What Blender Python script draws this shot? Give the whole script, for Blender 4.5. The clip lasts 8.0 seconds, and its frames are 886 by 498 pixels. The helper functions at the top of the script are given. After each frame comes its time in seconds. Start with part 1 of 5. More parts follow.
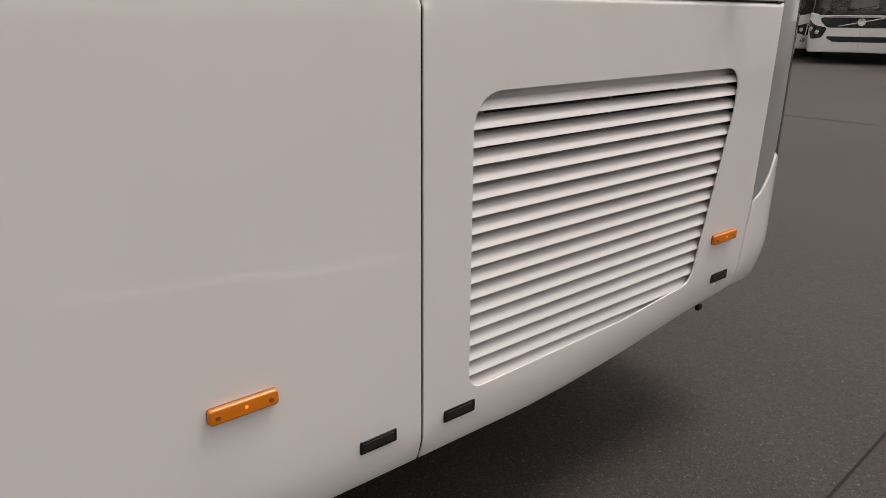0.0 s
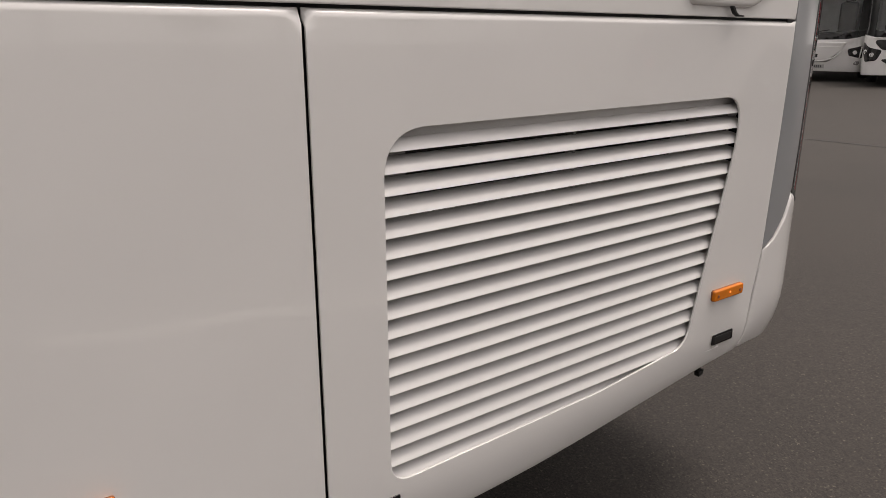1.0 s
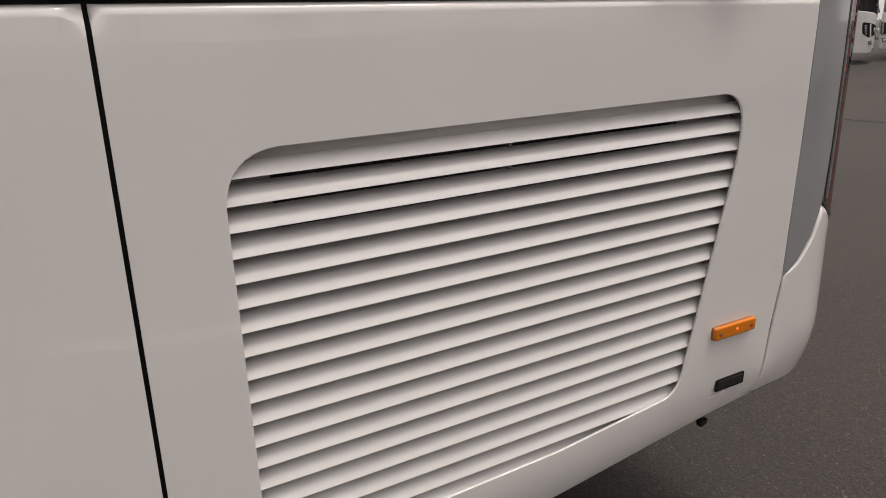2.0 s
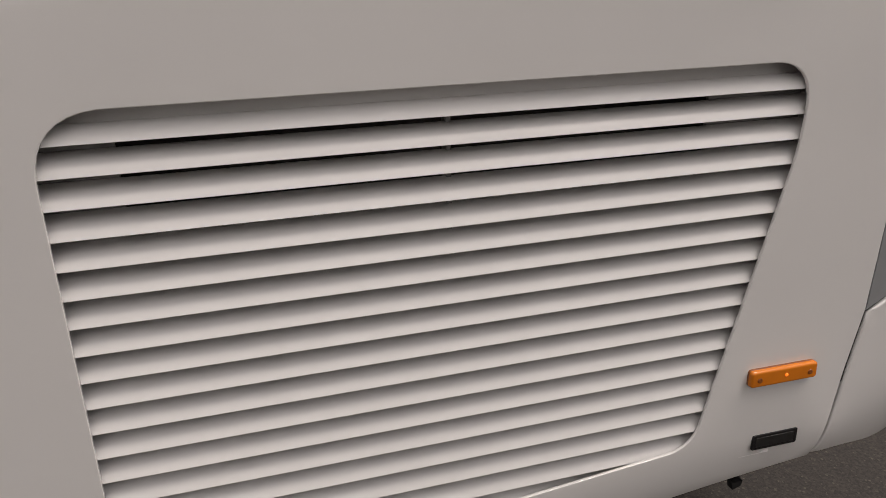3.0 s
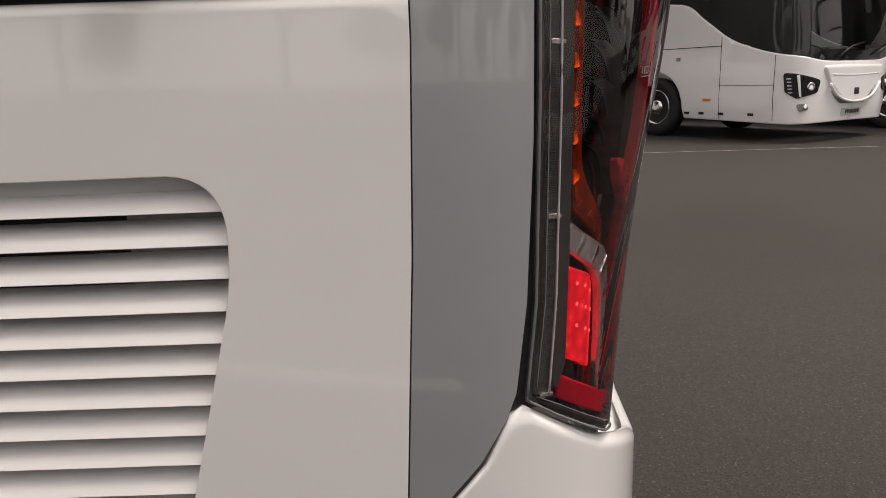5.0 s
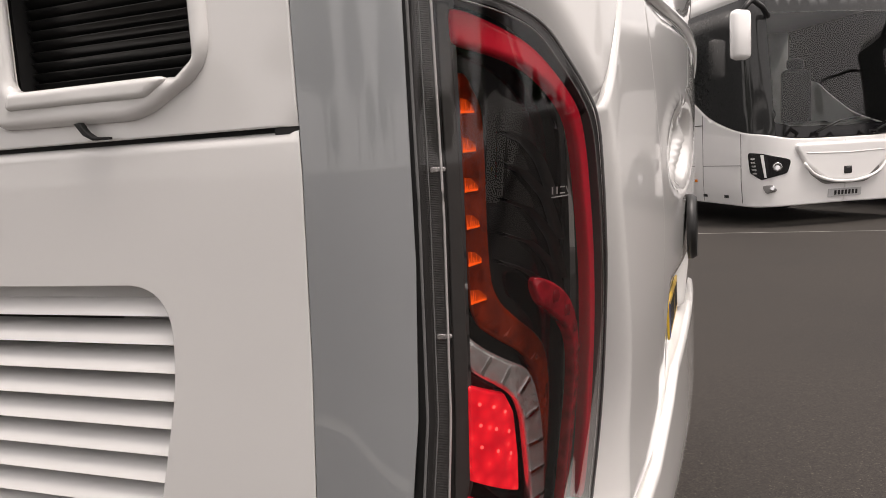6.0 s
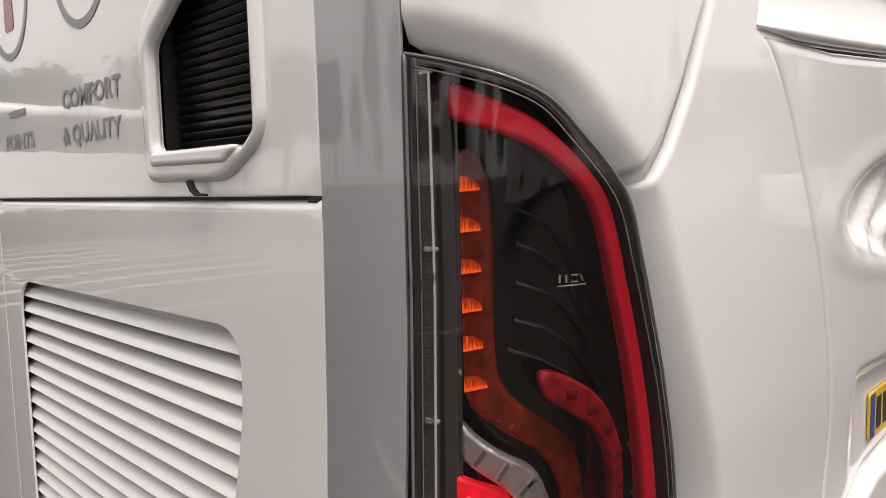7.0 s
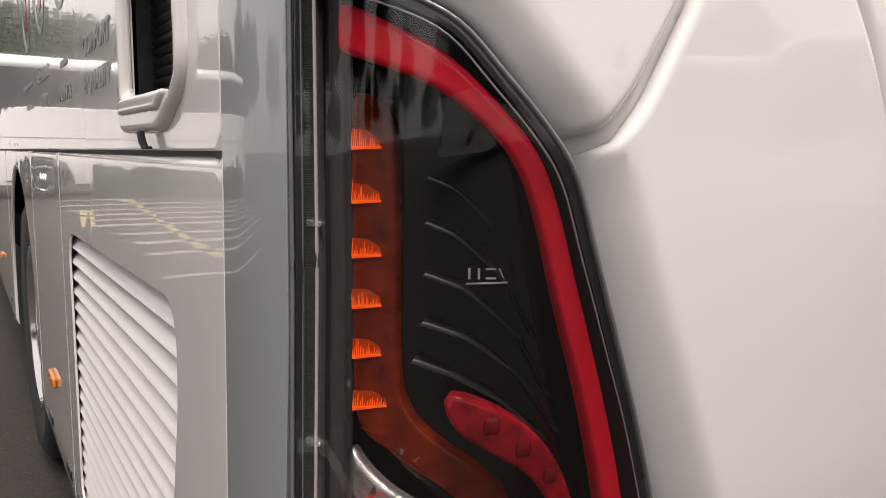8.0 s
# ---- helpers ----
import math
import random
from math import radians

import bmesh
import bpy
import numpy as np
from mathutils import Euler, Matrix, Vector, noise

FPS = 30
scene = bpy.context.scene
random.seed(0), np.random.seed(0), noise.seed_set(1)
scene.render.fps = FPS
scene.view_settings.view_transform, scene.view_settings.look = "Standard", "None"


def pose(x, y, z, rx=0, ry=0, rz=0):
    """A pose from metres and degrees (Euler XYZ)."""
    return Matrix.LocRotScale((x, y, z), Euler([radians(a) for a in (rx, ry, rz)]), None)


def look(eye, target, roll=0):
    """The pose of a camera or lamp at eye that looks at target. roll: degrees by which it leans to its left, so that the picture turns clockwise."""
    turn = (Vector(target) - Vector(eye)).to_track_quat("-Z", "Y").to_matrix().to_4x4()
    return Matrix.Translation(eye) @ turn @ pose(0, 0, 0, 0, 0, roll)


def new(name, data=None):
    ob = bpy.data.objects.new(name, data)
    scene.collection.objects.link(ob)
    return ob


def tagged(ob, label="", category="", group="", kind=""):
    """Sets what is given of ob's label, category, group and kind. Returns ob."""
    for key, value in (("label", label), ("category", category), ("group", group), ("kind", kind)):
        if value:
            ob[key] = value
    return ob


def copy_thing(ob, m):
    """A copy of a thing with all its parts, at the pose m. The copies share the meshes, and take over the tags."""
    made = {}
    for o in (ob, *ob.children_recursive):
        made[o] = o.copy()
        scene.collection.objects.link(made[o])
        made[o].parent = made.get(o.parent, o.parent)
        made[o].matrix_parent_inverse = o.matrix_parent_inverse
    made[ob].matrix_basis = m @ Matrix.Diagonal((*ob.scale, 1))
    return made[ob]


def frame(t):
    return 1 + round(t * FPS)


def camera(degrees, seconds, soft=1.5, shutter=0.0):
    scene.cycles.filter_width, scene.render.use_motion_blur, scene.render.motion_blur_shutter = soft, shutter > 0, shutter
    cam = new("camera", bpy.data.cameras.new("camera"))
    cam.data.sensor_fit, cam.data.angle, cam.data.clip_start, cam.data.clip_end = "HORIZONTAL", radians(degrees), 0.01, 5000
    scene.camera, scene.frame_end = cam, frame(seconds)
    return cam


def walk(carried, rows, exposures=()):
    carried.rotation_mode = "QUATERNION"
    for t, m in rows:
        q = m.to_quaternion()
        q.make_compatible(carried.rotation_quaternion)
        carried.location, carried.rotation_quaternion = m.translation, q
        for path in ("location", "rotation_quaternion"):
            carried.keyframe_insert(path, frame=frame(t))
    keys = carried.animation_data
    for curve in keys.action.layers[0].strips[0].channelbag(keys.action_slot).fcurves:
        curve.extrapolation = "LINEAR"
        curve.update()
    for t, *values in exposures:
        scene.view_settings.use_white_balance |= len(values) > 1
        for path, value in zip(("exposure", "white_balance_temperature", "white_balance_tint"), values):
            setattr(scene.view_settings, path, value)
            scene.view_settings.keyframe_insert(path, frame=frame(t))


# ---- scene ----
cam = camera(63.1, 8.0, soft=0.85)
PATH = [
    (0, (-0.725, -0.913, 1.144), (0.502, 0.541, 0.528), 0.5),
    (0.5, (-0.585, -0.916, 1.154), (0.576, 0.618, 0.604), 0.7),
    (1, (-0.417, -0.858, 1.139), (0.723, 0.689, 0.586), 0.0),
    (1.2, (-0.344, -0.818, 1.145), (0.818, 0.717, 0.602), 1.4),
    (2.5, (0.116, -0.824, 1.137), (0.813, 0.948, 0.526), -3.4),
    (3, (0.305, -0.745, 1.118), (0.808, 1.071, 0.447), -1.3),
    (3.5, (0.473, -0.724, 1.116), (0.849, 1.105, 0.398), -2.0),
    (4, (0.72, -0.774, 1.123), (0.84, 1.112, 0.469), -3.0),
    (4.5, (0.97, -0.714, 1.094), (0.996, 1.217, 0.573), -2.2),
    (5, (1.19, -0.637, 1.107), (1.162, 1.309, 0.648), -1.8),
    (5.2, (1.267, -0.64, 1.113), (1.13, 1.313, 0.707), -2.2),
    (6.3, (1.586, -0.553, 1.157), (0.678, 1.219, 0.965), -2.7),
    (6.5, (1.62, -0.514, 1.169), (0.577, 1.184, 0.999), -2.1),
    (7, (1.743, -0.418, 1.194), (0.335, 0.991, 1.012), -1.4),
    (7.5, (1.789, -0.32, 1.18), (0.214, 0.891, 0.954), -0.5),
    (8, (1.742, -0.176, 1.183), (0.094, 0.927, 0.926), 0.8),
]
walk(cam, [(t, look(eye, target, roll)) for t, eye, target, roll in PATH],
     exposures=[(0.0, 0.68, 6910, 17), (1.0, 0.65, 6910, 17), (2.5, 0.50, 6910, 17), (3.5, 0.37, 6910, 17), (4.5, 0.43, 6910, 17), (5.0, 0.72, 6910, 17), (6.5, 0.96, 6850, 17), (8.0, 0.94, 6850, 17)])

# ---- light ----
world = bpy.data.worlds.new("overcast_sky")
scene.world = world
world.use_nodes = True
wt = world.node_tree
sky = wt.nodes.new("ShaderNodeTexSky")
sky.sky_type = 'NISHITA'
sky.sun_disc = False
sky.sun_elevation = radians(67)
sky.sun_rotation = radians(107)
sky.dust_density = 6.0
sky.ozone_density = 0.6
hsv = wt.nodes.new("ShaderNodeHueSaturation")
hsv.inputs["Saturation"].default_value = 0.12
wt.links.new(sky.outputs[0], hsv.inputs["Color"])
bg = wt.nodes["Background"]
bg.inputs["Strength"].default_value = 0.088
cloud = wt.nodes.new("ShaderNodeMixRGB")
cloud.inputs[0].default_value = 0.6
cloud.inputs[2].default_value = (7.6, 7.5, 7.3, 1)
wt.links.new(hsv.outputs[0], cloud.inputs[1])
wt.links.new(cloud.outputs[0], bg.inputs["Color"])
sun_data = bpy.data.lights.new("sun", 'SUN')
sun_data.energy = 1.5
sun_data.angle = radians(25)
sun_data.color = (1.0, 0.96, 0.9)
sun = new("sun", sun_data)
sun.matrix_world = look((8.0, -2.4, 20), (0, 0, 0))


# ---- materials ----
def nodes_of(name):
    m = bpy.data.materials.new(name)
    m.use_nodes = True
    t = m.node_tree
    return m, t, t.nodes["Principled BSDF"]


def noise_node(t, scale, detail=4.0, rough=0.55):
    tc = t.nodes.new("ShaderNodeTexCoord")
    n = t.nodes.new("ShaderNodeTexNoise")
    n.inputs["Scale"].default_value = scale
    n.inputs["Detail"].default_value = detail
    n.inputs["Roughness"].default_value = rough
    t.links.new(tc.outputs["Object"], n.inputs["Vector"])
    return n


def ramp_node(t, src, stops):
    r = t.nodes.new("ShaderNodeValToRGB")
    e = r.color_ramp.elements
    while len(e) < len(stops):
        e.new(0.5)
    for el, (p, c) in zip(e, stops):
        el.position = p
        el.color = (*c, 1)
    t.links.new(src, r.inputs["Fac"])
    return r


def bump_node(t, p, src, strength, dist):
    b = t.nodes.new("ShaderNodeBump")
    b.inputs["Strength"].default_value = strength
    b.inputs["Distance"].default_value = dist
    t.links.new(src, b.inputs["Height"])
    t.links.new(b.outputs[0], p.inputs["Normal"])


def paint(name, col, rough=0.22, coat=1.0, grime=0.04, wave=0.0005, metallic=0.0):
    """Sprayed body paint under clear lacquer, with faint road film and orange peel."""
    m, t, p = nodes_of(name)
    n = noise_node(t, 3.0, 5.0)
    lo = tuple(c * (1 - grime) for c in col)
    r = ramp_node(t, n.outputs[0], [(0.3, lo), (0.7, col)])
    t.links.new(r.outputs[0], p.inputs["Base Color"])
    p.inputs["Roughness"].default_value = rough
    p.inputs["Metallic"].default_value = metallic
    p.inputs["Coat Weight"].default_value = coat
    p.inputs["Coat IOR"].default_value = 1.6
    fine = noise_node(t, 40.0, 3.0)
    rr = t.nodes.new("ShaderNodeMapRange")
    rr.inputs["To Min"].default_value = 0.008
    rr.inputs["To Max"].default_value = 0.03
    t.links.new(fine.outputs[0], rr.inputs["Value"])
    t.links.new(rr.outputs[0], p.inputs["Coat Roughness"])
    slow = noise_node(t, 4.5, 1.0)
    bump_node(t, p, slow.outputs[0], 1.0, wave)
    b = t.nodes["Bump"]
    t.links.new(b.outputs[0], p.inputs["Coat Normal"])
    return m


def plain(name, col, rough=0.5, metallic=0.0, var=0.12, scale=30.0, bump=0.0):
    m, t, p = nodes_of(name)
    n = noise_node(t, scale, 5.0)
    r = ramp_node(t, n.outputs[0], [(0.25, tuple(c * (1 - var) for c in col)), (0.75, tuple(min(1, c * (1 + var)) for c in col))])
    t.links.new(r.outputs[0], p.inputs["Base Color"])
    p.inputs["Roughness"].default_value = rough
    p.inputs["Metallic"].default_value = metallic
    if bump:
        bump_node(t, p, n.outputs[0], 0.6, bump)
    return m


def clear_cover(name, tint, rough=0.02):
    """Thin clear plastic: lets light through with a tint, with a glossy skin."""
    m = bpy.data.materials.new(name)
    m.use_nodes = True
    t = m.node_tree
    t.nodes.clear()
    out = t.nodes.new("ShaderNodeOutputMaterial")
    mix = t.nodes.new("ShaderNodeMixShader")
    tr = t.nodes.new("ShaderNodeBsdfTransparent")
    tr.inputs[0].default_value = (*tint, 1)
    gl = t.nodes.new("ShaderNodeBsdfGlossy")
    gl.inputs["Roughness"].default_value = rough
    fr = t.nodes.new("ShaderNodeFresnel")
    fr.inputs[0].default_value = 1.62
    t.links.new(fr.outputs[0], mix.inputs[0])
    t.links.new(tr.outputs[0], mix.inputs[1])
    t.links.new(gl.outputs[0], mix.inputs[2])
    t.links.new(mix.outputs[0], out.inputs[0])
    return m


def brake_material():
    """A lit red lamp with the sparkle of its inner facets."""
    m, t, p = nodes_of("lit_red_brake_lamp")
    v = t.nodes.new("ShaderNodeTexVoronoi")
    v.inputs["Scale"].default_value = 75.0
    tc = t.nodes.new("ShaderNodeTexCoord")
    t.links.new(tc.outputs["Object"], v.inputs["Vector"])
    r = ramp_node(t, v.outputs["Distance"], [(0.0, (1.0, 0.10, 0.09)), (0.25, (0.75, 0.012, 0.02)), (0.8, (0.35, 0.004, 0.01))])
    p.inputs["Base Color"].default_value = (0.5, 0.01, 0.02, 1)
    p.inputs["Roughness"].default_value = 0.2
    t.links.new(r.outputs[0], p.inputs["Emission Color"])
    p.inputs["Emission Strength"].default_value = 0.55
    return m


def glow(name, col, strength):
    m, t, p = nodes_of(name)
    p.inputs["Base Color"].default_value = (*col, 1)
    p.inputs["Emission Color"].default_value = (*col, 1)
    p.inputs["Emission Strength"].default_value = strength
    p.inputs["Roughness"].default_value = 0.2
    return m


WHITE = paint("white_body_paint", (0.78, 0.77, 0.755), wave=0.0011)
WHITE_SOFT = paint("white_moulding_paint", (0.78, 0.77, 0.755), rough=0.28, coat=1.0)
SLAT = paint("white_slat_paint", (0.75, 0.74, 0.73), rough=0.45, coat=0.3, grime=0.07, wave=0.0003)
GREY = paint("grey_body_paint", (0.345, 0.36, 0.37), rough=0.3, coat=1.0, grime=0.1, wave=0.0009, metallic=0.25)
BLACK = plain("black_plastic", (0.012, 0.012, 0.012), 0.45)
BLACK_GLOSS = plain("black_gloss_plastic", (0.008, 0.008, 0.009), 0.12, var=0.05)
RUBBER = plain("tyre_rubber", (0.018, 0.018, 0.018), 0.75, var=0.3, scale=60, bump=0.002)
DARK = plain("dark_engine_bay", (0.035, 0.031, 0.028), 0.8)
BRACKET = plain("grey_bracket_metal", (0.25, 0.245, 0.24), 0.5)
CHROME = plain("polished_metal", (0.75, 0.75, 0.76), 0.12, 1.0, 0.05)
AMBER = plain("amber_plastic", (0.68, 0.19, 0.010), 0.15, var=0.06)
AMBER_DARK = plain("amber_screw_recess", (0.25, 0.07, 0.01), 0.3)
AMBER_GLOW = glow("amber_led", (1.0, 0.22, 0.02), 0.55)
COACH_GLASS = plain("dark_coach_glass", (0.03, 0.031, 0.031), 0.06, var=0.1)
CAB_GREY = plain("pale_grey_cab_lining", (0.66, 0.67, 0.66), 0.7, var=0.15, scale=4)
RED_BAND = plain("red_lamp_plastic", (0.96, 0.016, 0.055), 0.18, var=0.06)
RED_DARK = plain("dark_red_lamp_plastic", (0.20, 0.006, 0.012), 0.15, var=0.25, scale=70, bump=0.002)
RED_REFLEX = plain("red_reflector", (0.55, 0.008, 0.03), 0.12, var=0.1, scale=200, bump=0.001)
AMBER_LAMP = plain("dark_amber_lamp_plastic", (0.19, 0.020, 0.006), 0.2, var=0.55, scale=60)
LED_RED = glow("brake_led", (1.0, 0.11, 0.10), 0.62)
AMBER_HALO = glow("dim_amber_prism", (0.42, 0.045, 0.005), 0.10)
AMBER_STEP = glow("lit_amber_prism", (1.0, 0.12, 0.008), 0.32)
SILVER = plain("silvered_reflector", (0.80, 0.80, 0.81), 0.25, 0.85, 0.2, 90, 0.003)
SCREEN_GLASS = clear_cover("windscreen_glass", (0.82, 0.85, 0.84))
LENS = clear_cover("clear_lamp_cover", (0.84, 0.82, 0.81))
LENS_RIB = plain("ribbed_clear_plastic", (0.12, 0.12, 0.121), 0.2, var=0.2, scale=200)
EDGE_GREY = plain("clear_cover_edge", (0.14, 0.14, 0.14), 0.15)
# near-white, so the specular line of the clear edge lies in the colour
LENS_GLINT = plain("clear_edge_glint", (0.8, 0.8, 0.81), 0.1, var=0.1)
GREY_RIB = plain("dark_grey_rib", (0.05, 0.05, 0.052), 0.3)
FIN_BLACK = plain("black_fin_plastic", (0.024, 0.024, 0.025), 0.38)
MARK = plain("pale_print", (0.5, 0.5, 0.5), 0.5)
YELLOW_PLATE = plain("yellow_reflective_plate", (0.62, 0.40, 0.03), 0.35)
BLUE = plain("blue_plate_strip", (0.02, 0.05, 0.25), 0.4)
YELLOW_LINE = plain("worn_yellow_road_paint", (0.46, 0.38, 0.18), 0.7, var=0.3, scale=5)
WHITE_LINE = plain("worn_white_road_paint", (0.33, 0.32, 0.30), 0.7, var=0.6, scale=4)
TAR = plain("tar_joint", (0.02, 0.019, 0.018), 0.6)
CRACK = plain("open_crack", (0.006, 0.005, 0.004), 0.95)
BARK = plain("bark", (0.10, 0.075, 0.055), 0.9, var=0.4, scale=12, bump=0.01)
LEAF = plain("leaf_green", (0.045, 0.07, 0.025), 0.6, var=0.5, scale=2)
RED_FOG = plain("red_fog_lamp_plastic", (0.36, 0.010, 0.022), 0.16, var=0.5, scale=70, bump=0.002)
SMOKE = plain("smoked_plastic", (0.075, 0.075, 0.0755), 0.2)
LOUVRE = plain("black_louvre_plastic", (0.010, 0.010, 0.010), 0.28)
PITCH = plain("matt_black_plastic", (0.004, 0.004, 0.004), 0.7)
LETTER = plain("grey_lettering", (0.24, 0.24, 0.245), 0.35)


def asphalt_material():
    m, t, p = nodes_of("asphalt")
    big = noise_node(t, 0.35, 4.0)
    fine = noise_node(t, 90.0, 5.0, 0.75)
    stones = t.nodes.new("ShaderNodeTexVoronoi")
    stones.inputs["Scale"].default_value = 210.0
    tc = t.nodes.new("ShaderNodeTexCoord")
    t.links.new(tc.outputs["Object"], stones.inputs["Vector"])
    r1 = ramp_node(t, stones.outputs["Color"], [(0.15, (0.0110, 0.0090, 0.0075)), (0.50, (0.0200, 0.0165, 0.0138)), (0.85, (0.030, 0.0252, 0.0210)), (0.97, (0.072, 0.062, 0.051))])
    patch = t.nodes.new("ShaderNodeMath")
    patch.operation = 'ADD'
    t.links.new(big.outputs[0], patch.inputs[0])
    t.links.new(fine.outputs[0], patch.inputs[1])
    r2 = ramp_node(t, patch.outputs[0], [(0.7, (0.70, 0.70, 0.70)), (1.3, (1.35, 1.33, 1.30))])
    mul = t.nodes.new("ShaderNodeMixRGB")
    mul.blend_type = 'MULTIPLY'
    mul.inputs[0].default_value = 1.0
    t.links.new(r1.outputs[0], mul.inputs[1])
    t.links.new(r2.outputs[0], mul.inputs[2])
    t.links.new(mul.outputs[0], p.inputs["Base Color"])
    p.inputs["Roughness"].default_value = 0.85
    bump_node(t, p, fine.outputs[0], 0.45, 0.003)
    return m


ASPHALT = asphalt_material()
BRAKE = brake_material()


# ---- building helpers ----
def part(name, bm, material, parent=None, label="", smooth=True):
    me = bpy.data.meshes.new(name)
    bm.normal_update()
    bm.to_mesh(me)
    bm.free()
    if smooth:
        me.shade_smooth()
    me.materials.append(material)
    ob = new(name, me)
    if parent is not None:
        ob.parent = parent
    if label:
        tagged(ob, label)
    return ob


def thing(name, label, category, group="", kind="", at=None):
    ob = new(name)
    ob.empty_display_size = 0.1
    if at is not None:
        ob.matrix_world = at
    return tagged(ob, label, category, group, kind)


def add_box(bm, c, s, bevel=0.0, m=None):
    """A box of centre c and size s into bm, with its edges rounded."""
    b2 = bmesh.new()
    bmesh.ops.create_cube(b2, size=1.0)
    for v in b2.verts:
        v.co = Vector((v.co.x * s[0], v.co.y * s[1], v.co.z * s[2]))
    if bevel > 0:
        bmesh.ops.bevel(b2, geom=b2.edges[:], offset=bevel, segments=2, affect='EDGES', profile=0.5)
    merge(bm, b2, (m or Matrix()) @ Matrix.Translation(c) if m is None else Matrix.Translation(c) @ m)


def merge(bm, b2, m=None):
    idx = {}
    for v in b2.verts:
        idx[v] = bm.verts.new((m @ v.co) if m is not None else v.co)
    for f in b2.faces:
        try:
            bm.faces.new([idx[v] for v in f.verts])
        except ValueError:
            pass
    b2.free()


def box(c, s, bevel=0.0):
    bm = bmesh.new()
    add_box(bm, c, s, bevel)
    return bm


def lathe(profile, axis_m, steps=40):
    """A turned solid from (radius, height) pairs round the z axis of axis_m."""
    bm = bmesh.new()
    rings = []
    for r, h in profile:
        rings.append([bm.verts.new(axis_m @ Vector((r * math.cos(2 * math.pi * k / steps), r * math.sin(2 * math.pi * k / steps), h))) for k in range(steps)])
    for a, b in zip(rings, rings[1:]):
        for k in range(steps):
            bm.faces.new((a[k], a[(k + 1) % steps], b[(k + 1) % steps], b[k]))
    bm.faces.new(rings[0][::-1])
    bm.faces.new(rings[-1])
    bmesh.ops.recalc_face_normals(bm, faces=bm.faces[:])
    return bm


def tube(points, radius, steps=8):
    """A round bar along points."""
    bm = bmesh.new()
    pts = [Vector(p) for p in points]
    rings = []
    for i, p in enumerate(pts):
        d = (pts[min(i + 1, len(pts) - 1)] - pts[max(i - 1, 0)]).normalized()
        q = d.to_track_quat('Z', 'Y').to_matrix()
        rings.append([bm.verts.new(p + q @ Vector((radius * math.cos(2 * math.pi * k / steps), radius * math.sin(2 * math.pi * k / steps), 0))) for k in range(steps)])
    for a, b in zip(rings, rings[1:]):
        for k in range(steps):
            bm.faces.new((a[k], a[(k + 1) % steps], b[(k + 1) % steps], b[k]))
    bm.faces.new(rings[0][::-1])
    bm.faces.new(rings[-1])
    return bm


def rounded(corners, n=6):
    """A closed outline from (x, y, radius) corners."""
    pts = []
    k = len(corners)
    for i, (x, y, r) in enumerate(corners):
        p = Vector((x, y))
        a = Vector(corners[i - 1][:2]) - p
        b = Vector(corners[(i + 1) % k][:2]) - p
        if r <= 0:
            pts.append((x, y))
            continue
        half = a.angle(b) / 2
        d = min(r / math.tan(half), a.length * 0.49, b.length * 0.49)
        p0, p1 = p + a.normalized() * d, p + b.normalized() * d
        for j in range(n + 1):
            s = j / n
            q = p0 * (1 - s) ** 2 + p * 2 * s * (1 - s) * 0.86 + (p0 + p1) * 0.07 * 2 * s * (1 - s) + p1 * s ** 2
            pts.append((q.x, q.y))
    return pts


def dense(outline, step):
    out = []
    for i, a in enumerate(outline):
        b = outline[(i + 1) % len(outline)]
        n = max(1, int(math.hypot(b[0] - a[0], b[1] - a[1]) / step))
        out += [(a[0] + (b[0] - a[0]) * k / n, a[1] + (b[1] - a[1]) * k / n) for k in range(n)]
    return out


def edge_dist(px, py, loops):
    best = np.full(len(px), 1e9)
    for lp in loops:
        a = np.array(lp)
        b = np.roll(a, -1, 0)
        for (ax, ay), (bx, by) in zip(a, b):
            dx, dy = bx - ax, by - ay
            L = dx * dx + dy * dy
            if L < 1e-14:
                continue
            s = np.clip(((px - ax) * dx + (py - ay) * dy) / L, 0, 1)
            best = np.minimum(best, np.hypot(px - ax - s * dx, py - ay - s * dy))
    return best


def inside(px, py, lp):
    c = np.zeros(len(px), bool)
    a = np.array(lp)
    b = np.roll(a, -1, 0)
    for (ax, ay), (bx, by) in zip(a, b):
        hit = (ay > py) != (by > py)
        with np.errstate(divide='ignore', invalid='ignore'):
            xx = (bx - ax) * (py - ay) / (by - ay) + ax
        c ^= hit & (px < xx)
    return c


def spline(pts, n=4):
    """A smooth open curve through pts, n steps to each span."""
    q = [Vector(p) for p in pts]
    q = [q[0] * 2 - q[1]] + q + [q[-1] * 2 - q[-2]]
    out = []
    for a, b, c, d in zip(q, q[1:], q[2:], q[3:]):
        for k in range(n):
            s = k / n
            p = b + (c - a) * 0.5 * s + (a - b * 2.5 + c * 2 - d * 0.5) * s * s + ((b - c) * 1.5 + (d - a) * 0.5) * s ** 3
            out.append((p.x, p.y))
    return out + [tuple(pts[-1])]


def softened(pts, turns=2):
    """A closed outline with its corners cut."""
    for _ in range(turns):
        pts = [p for a, b in zip(pts, pts[1:] + pts[:1]) for p in ((a[0] * 0.75 + b[0] * 0.25, a[1] * 0.75 + b[1] * 0.25), (a[0] * 0.25 + b[0] * 0.75, a[1] * 0.25 + b[1] * 0.75))]
    return pts


from mathutils.geometry import delaunay_2d_cdt


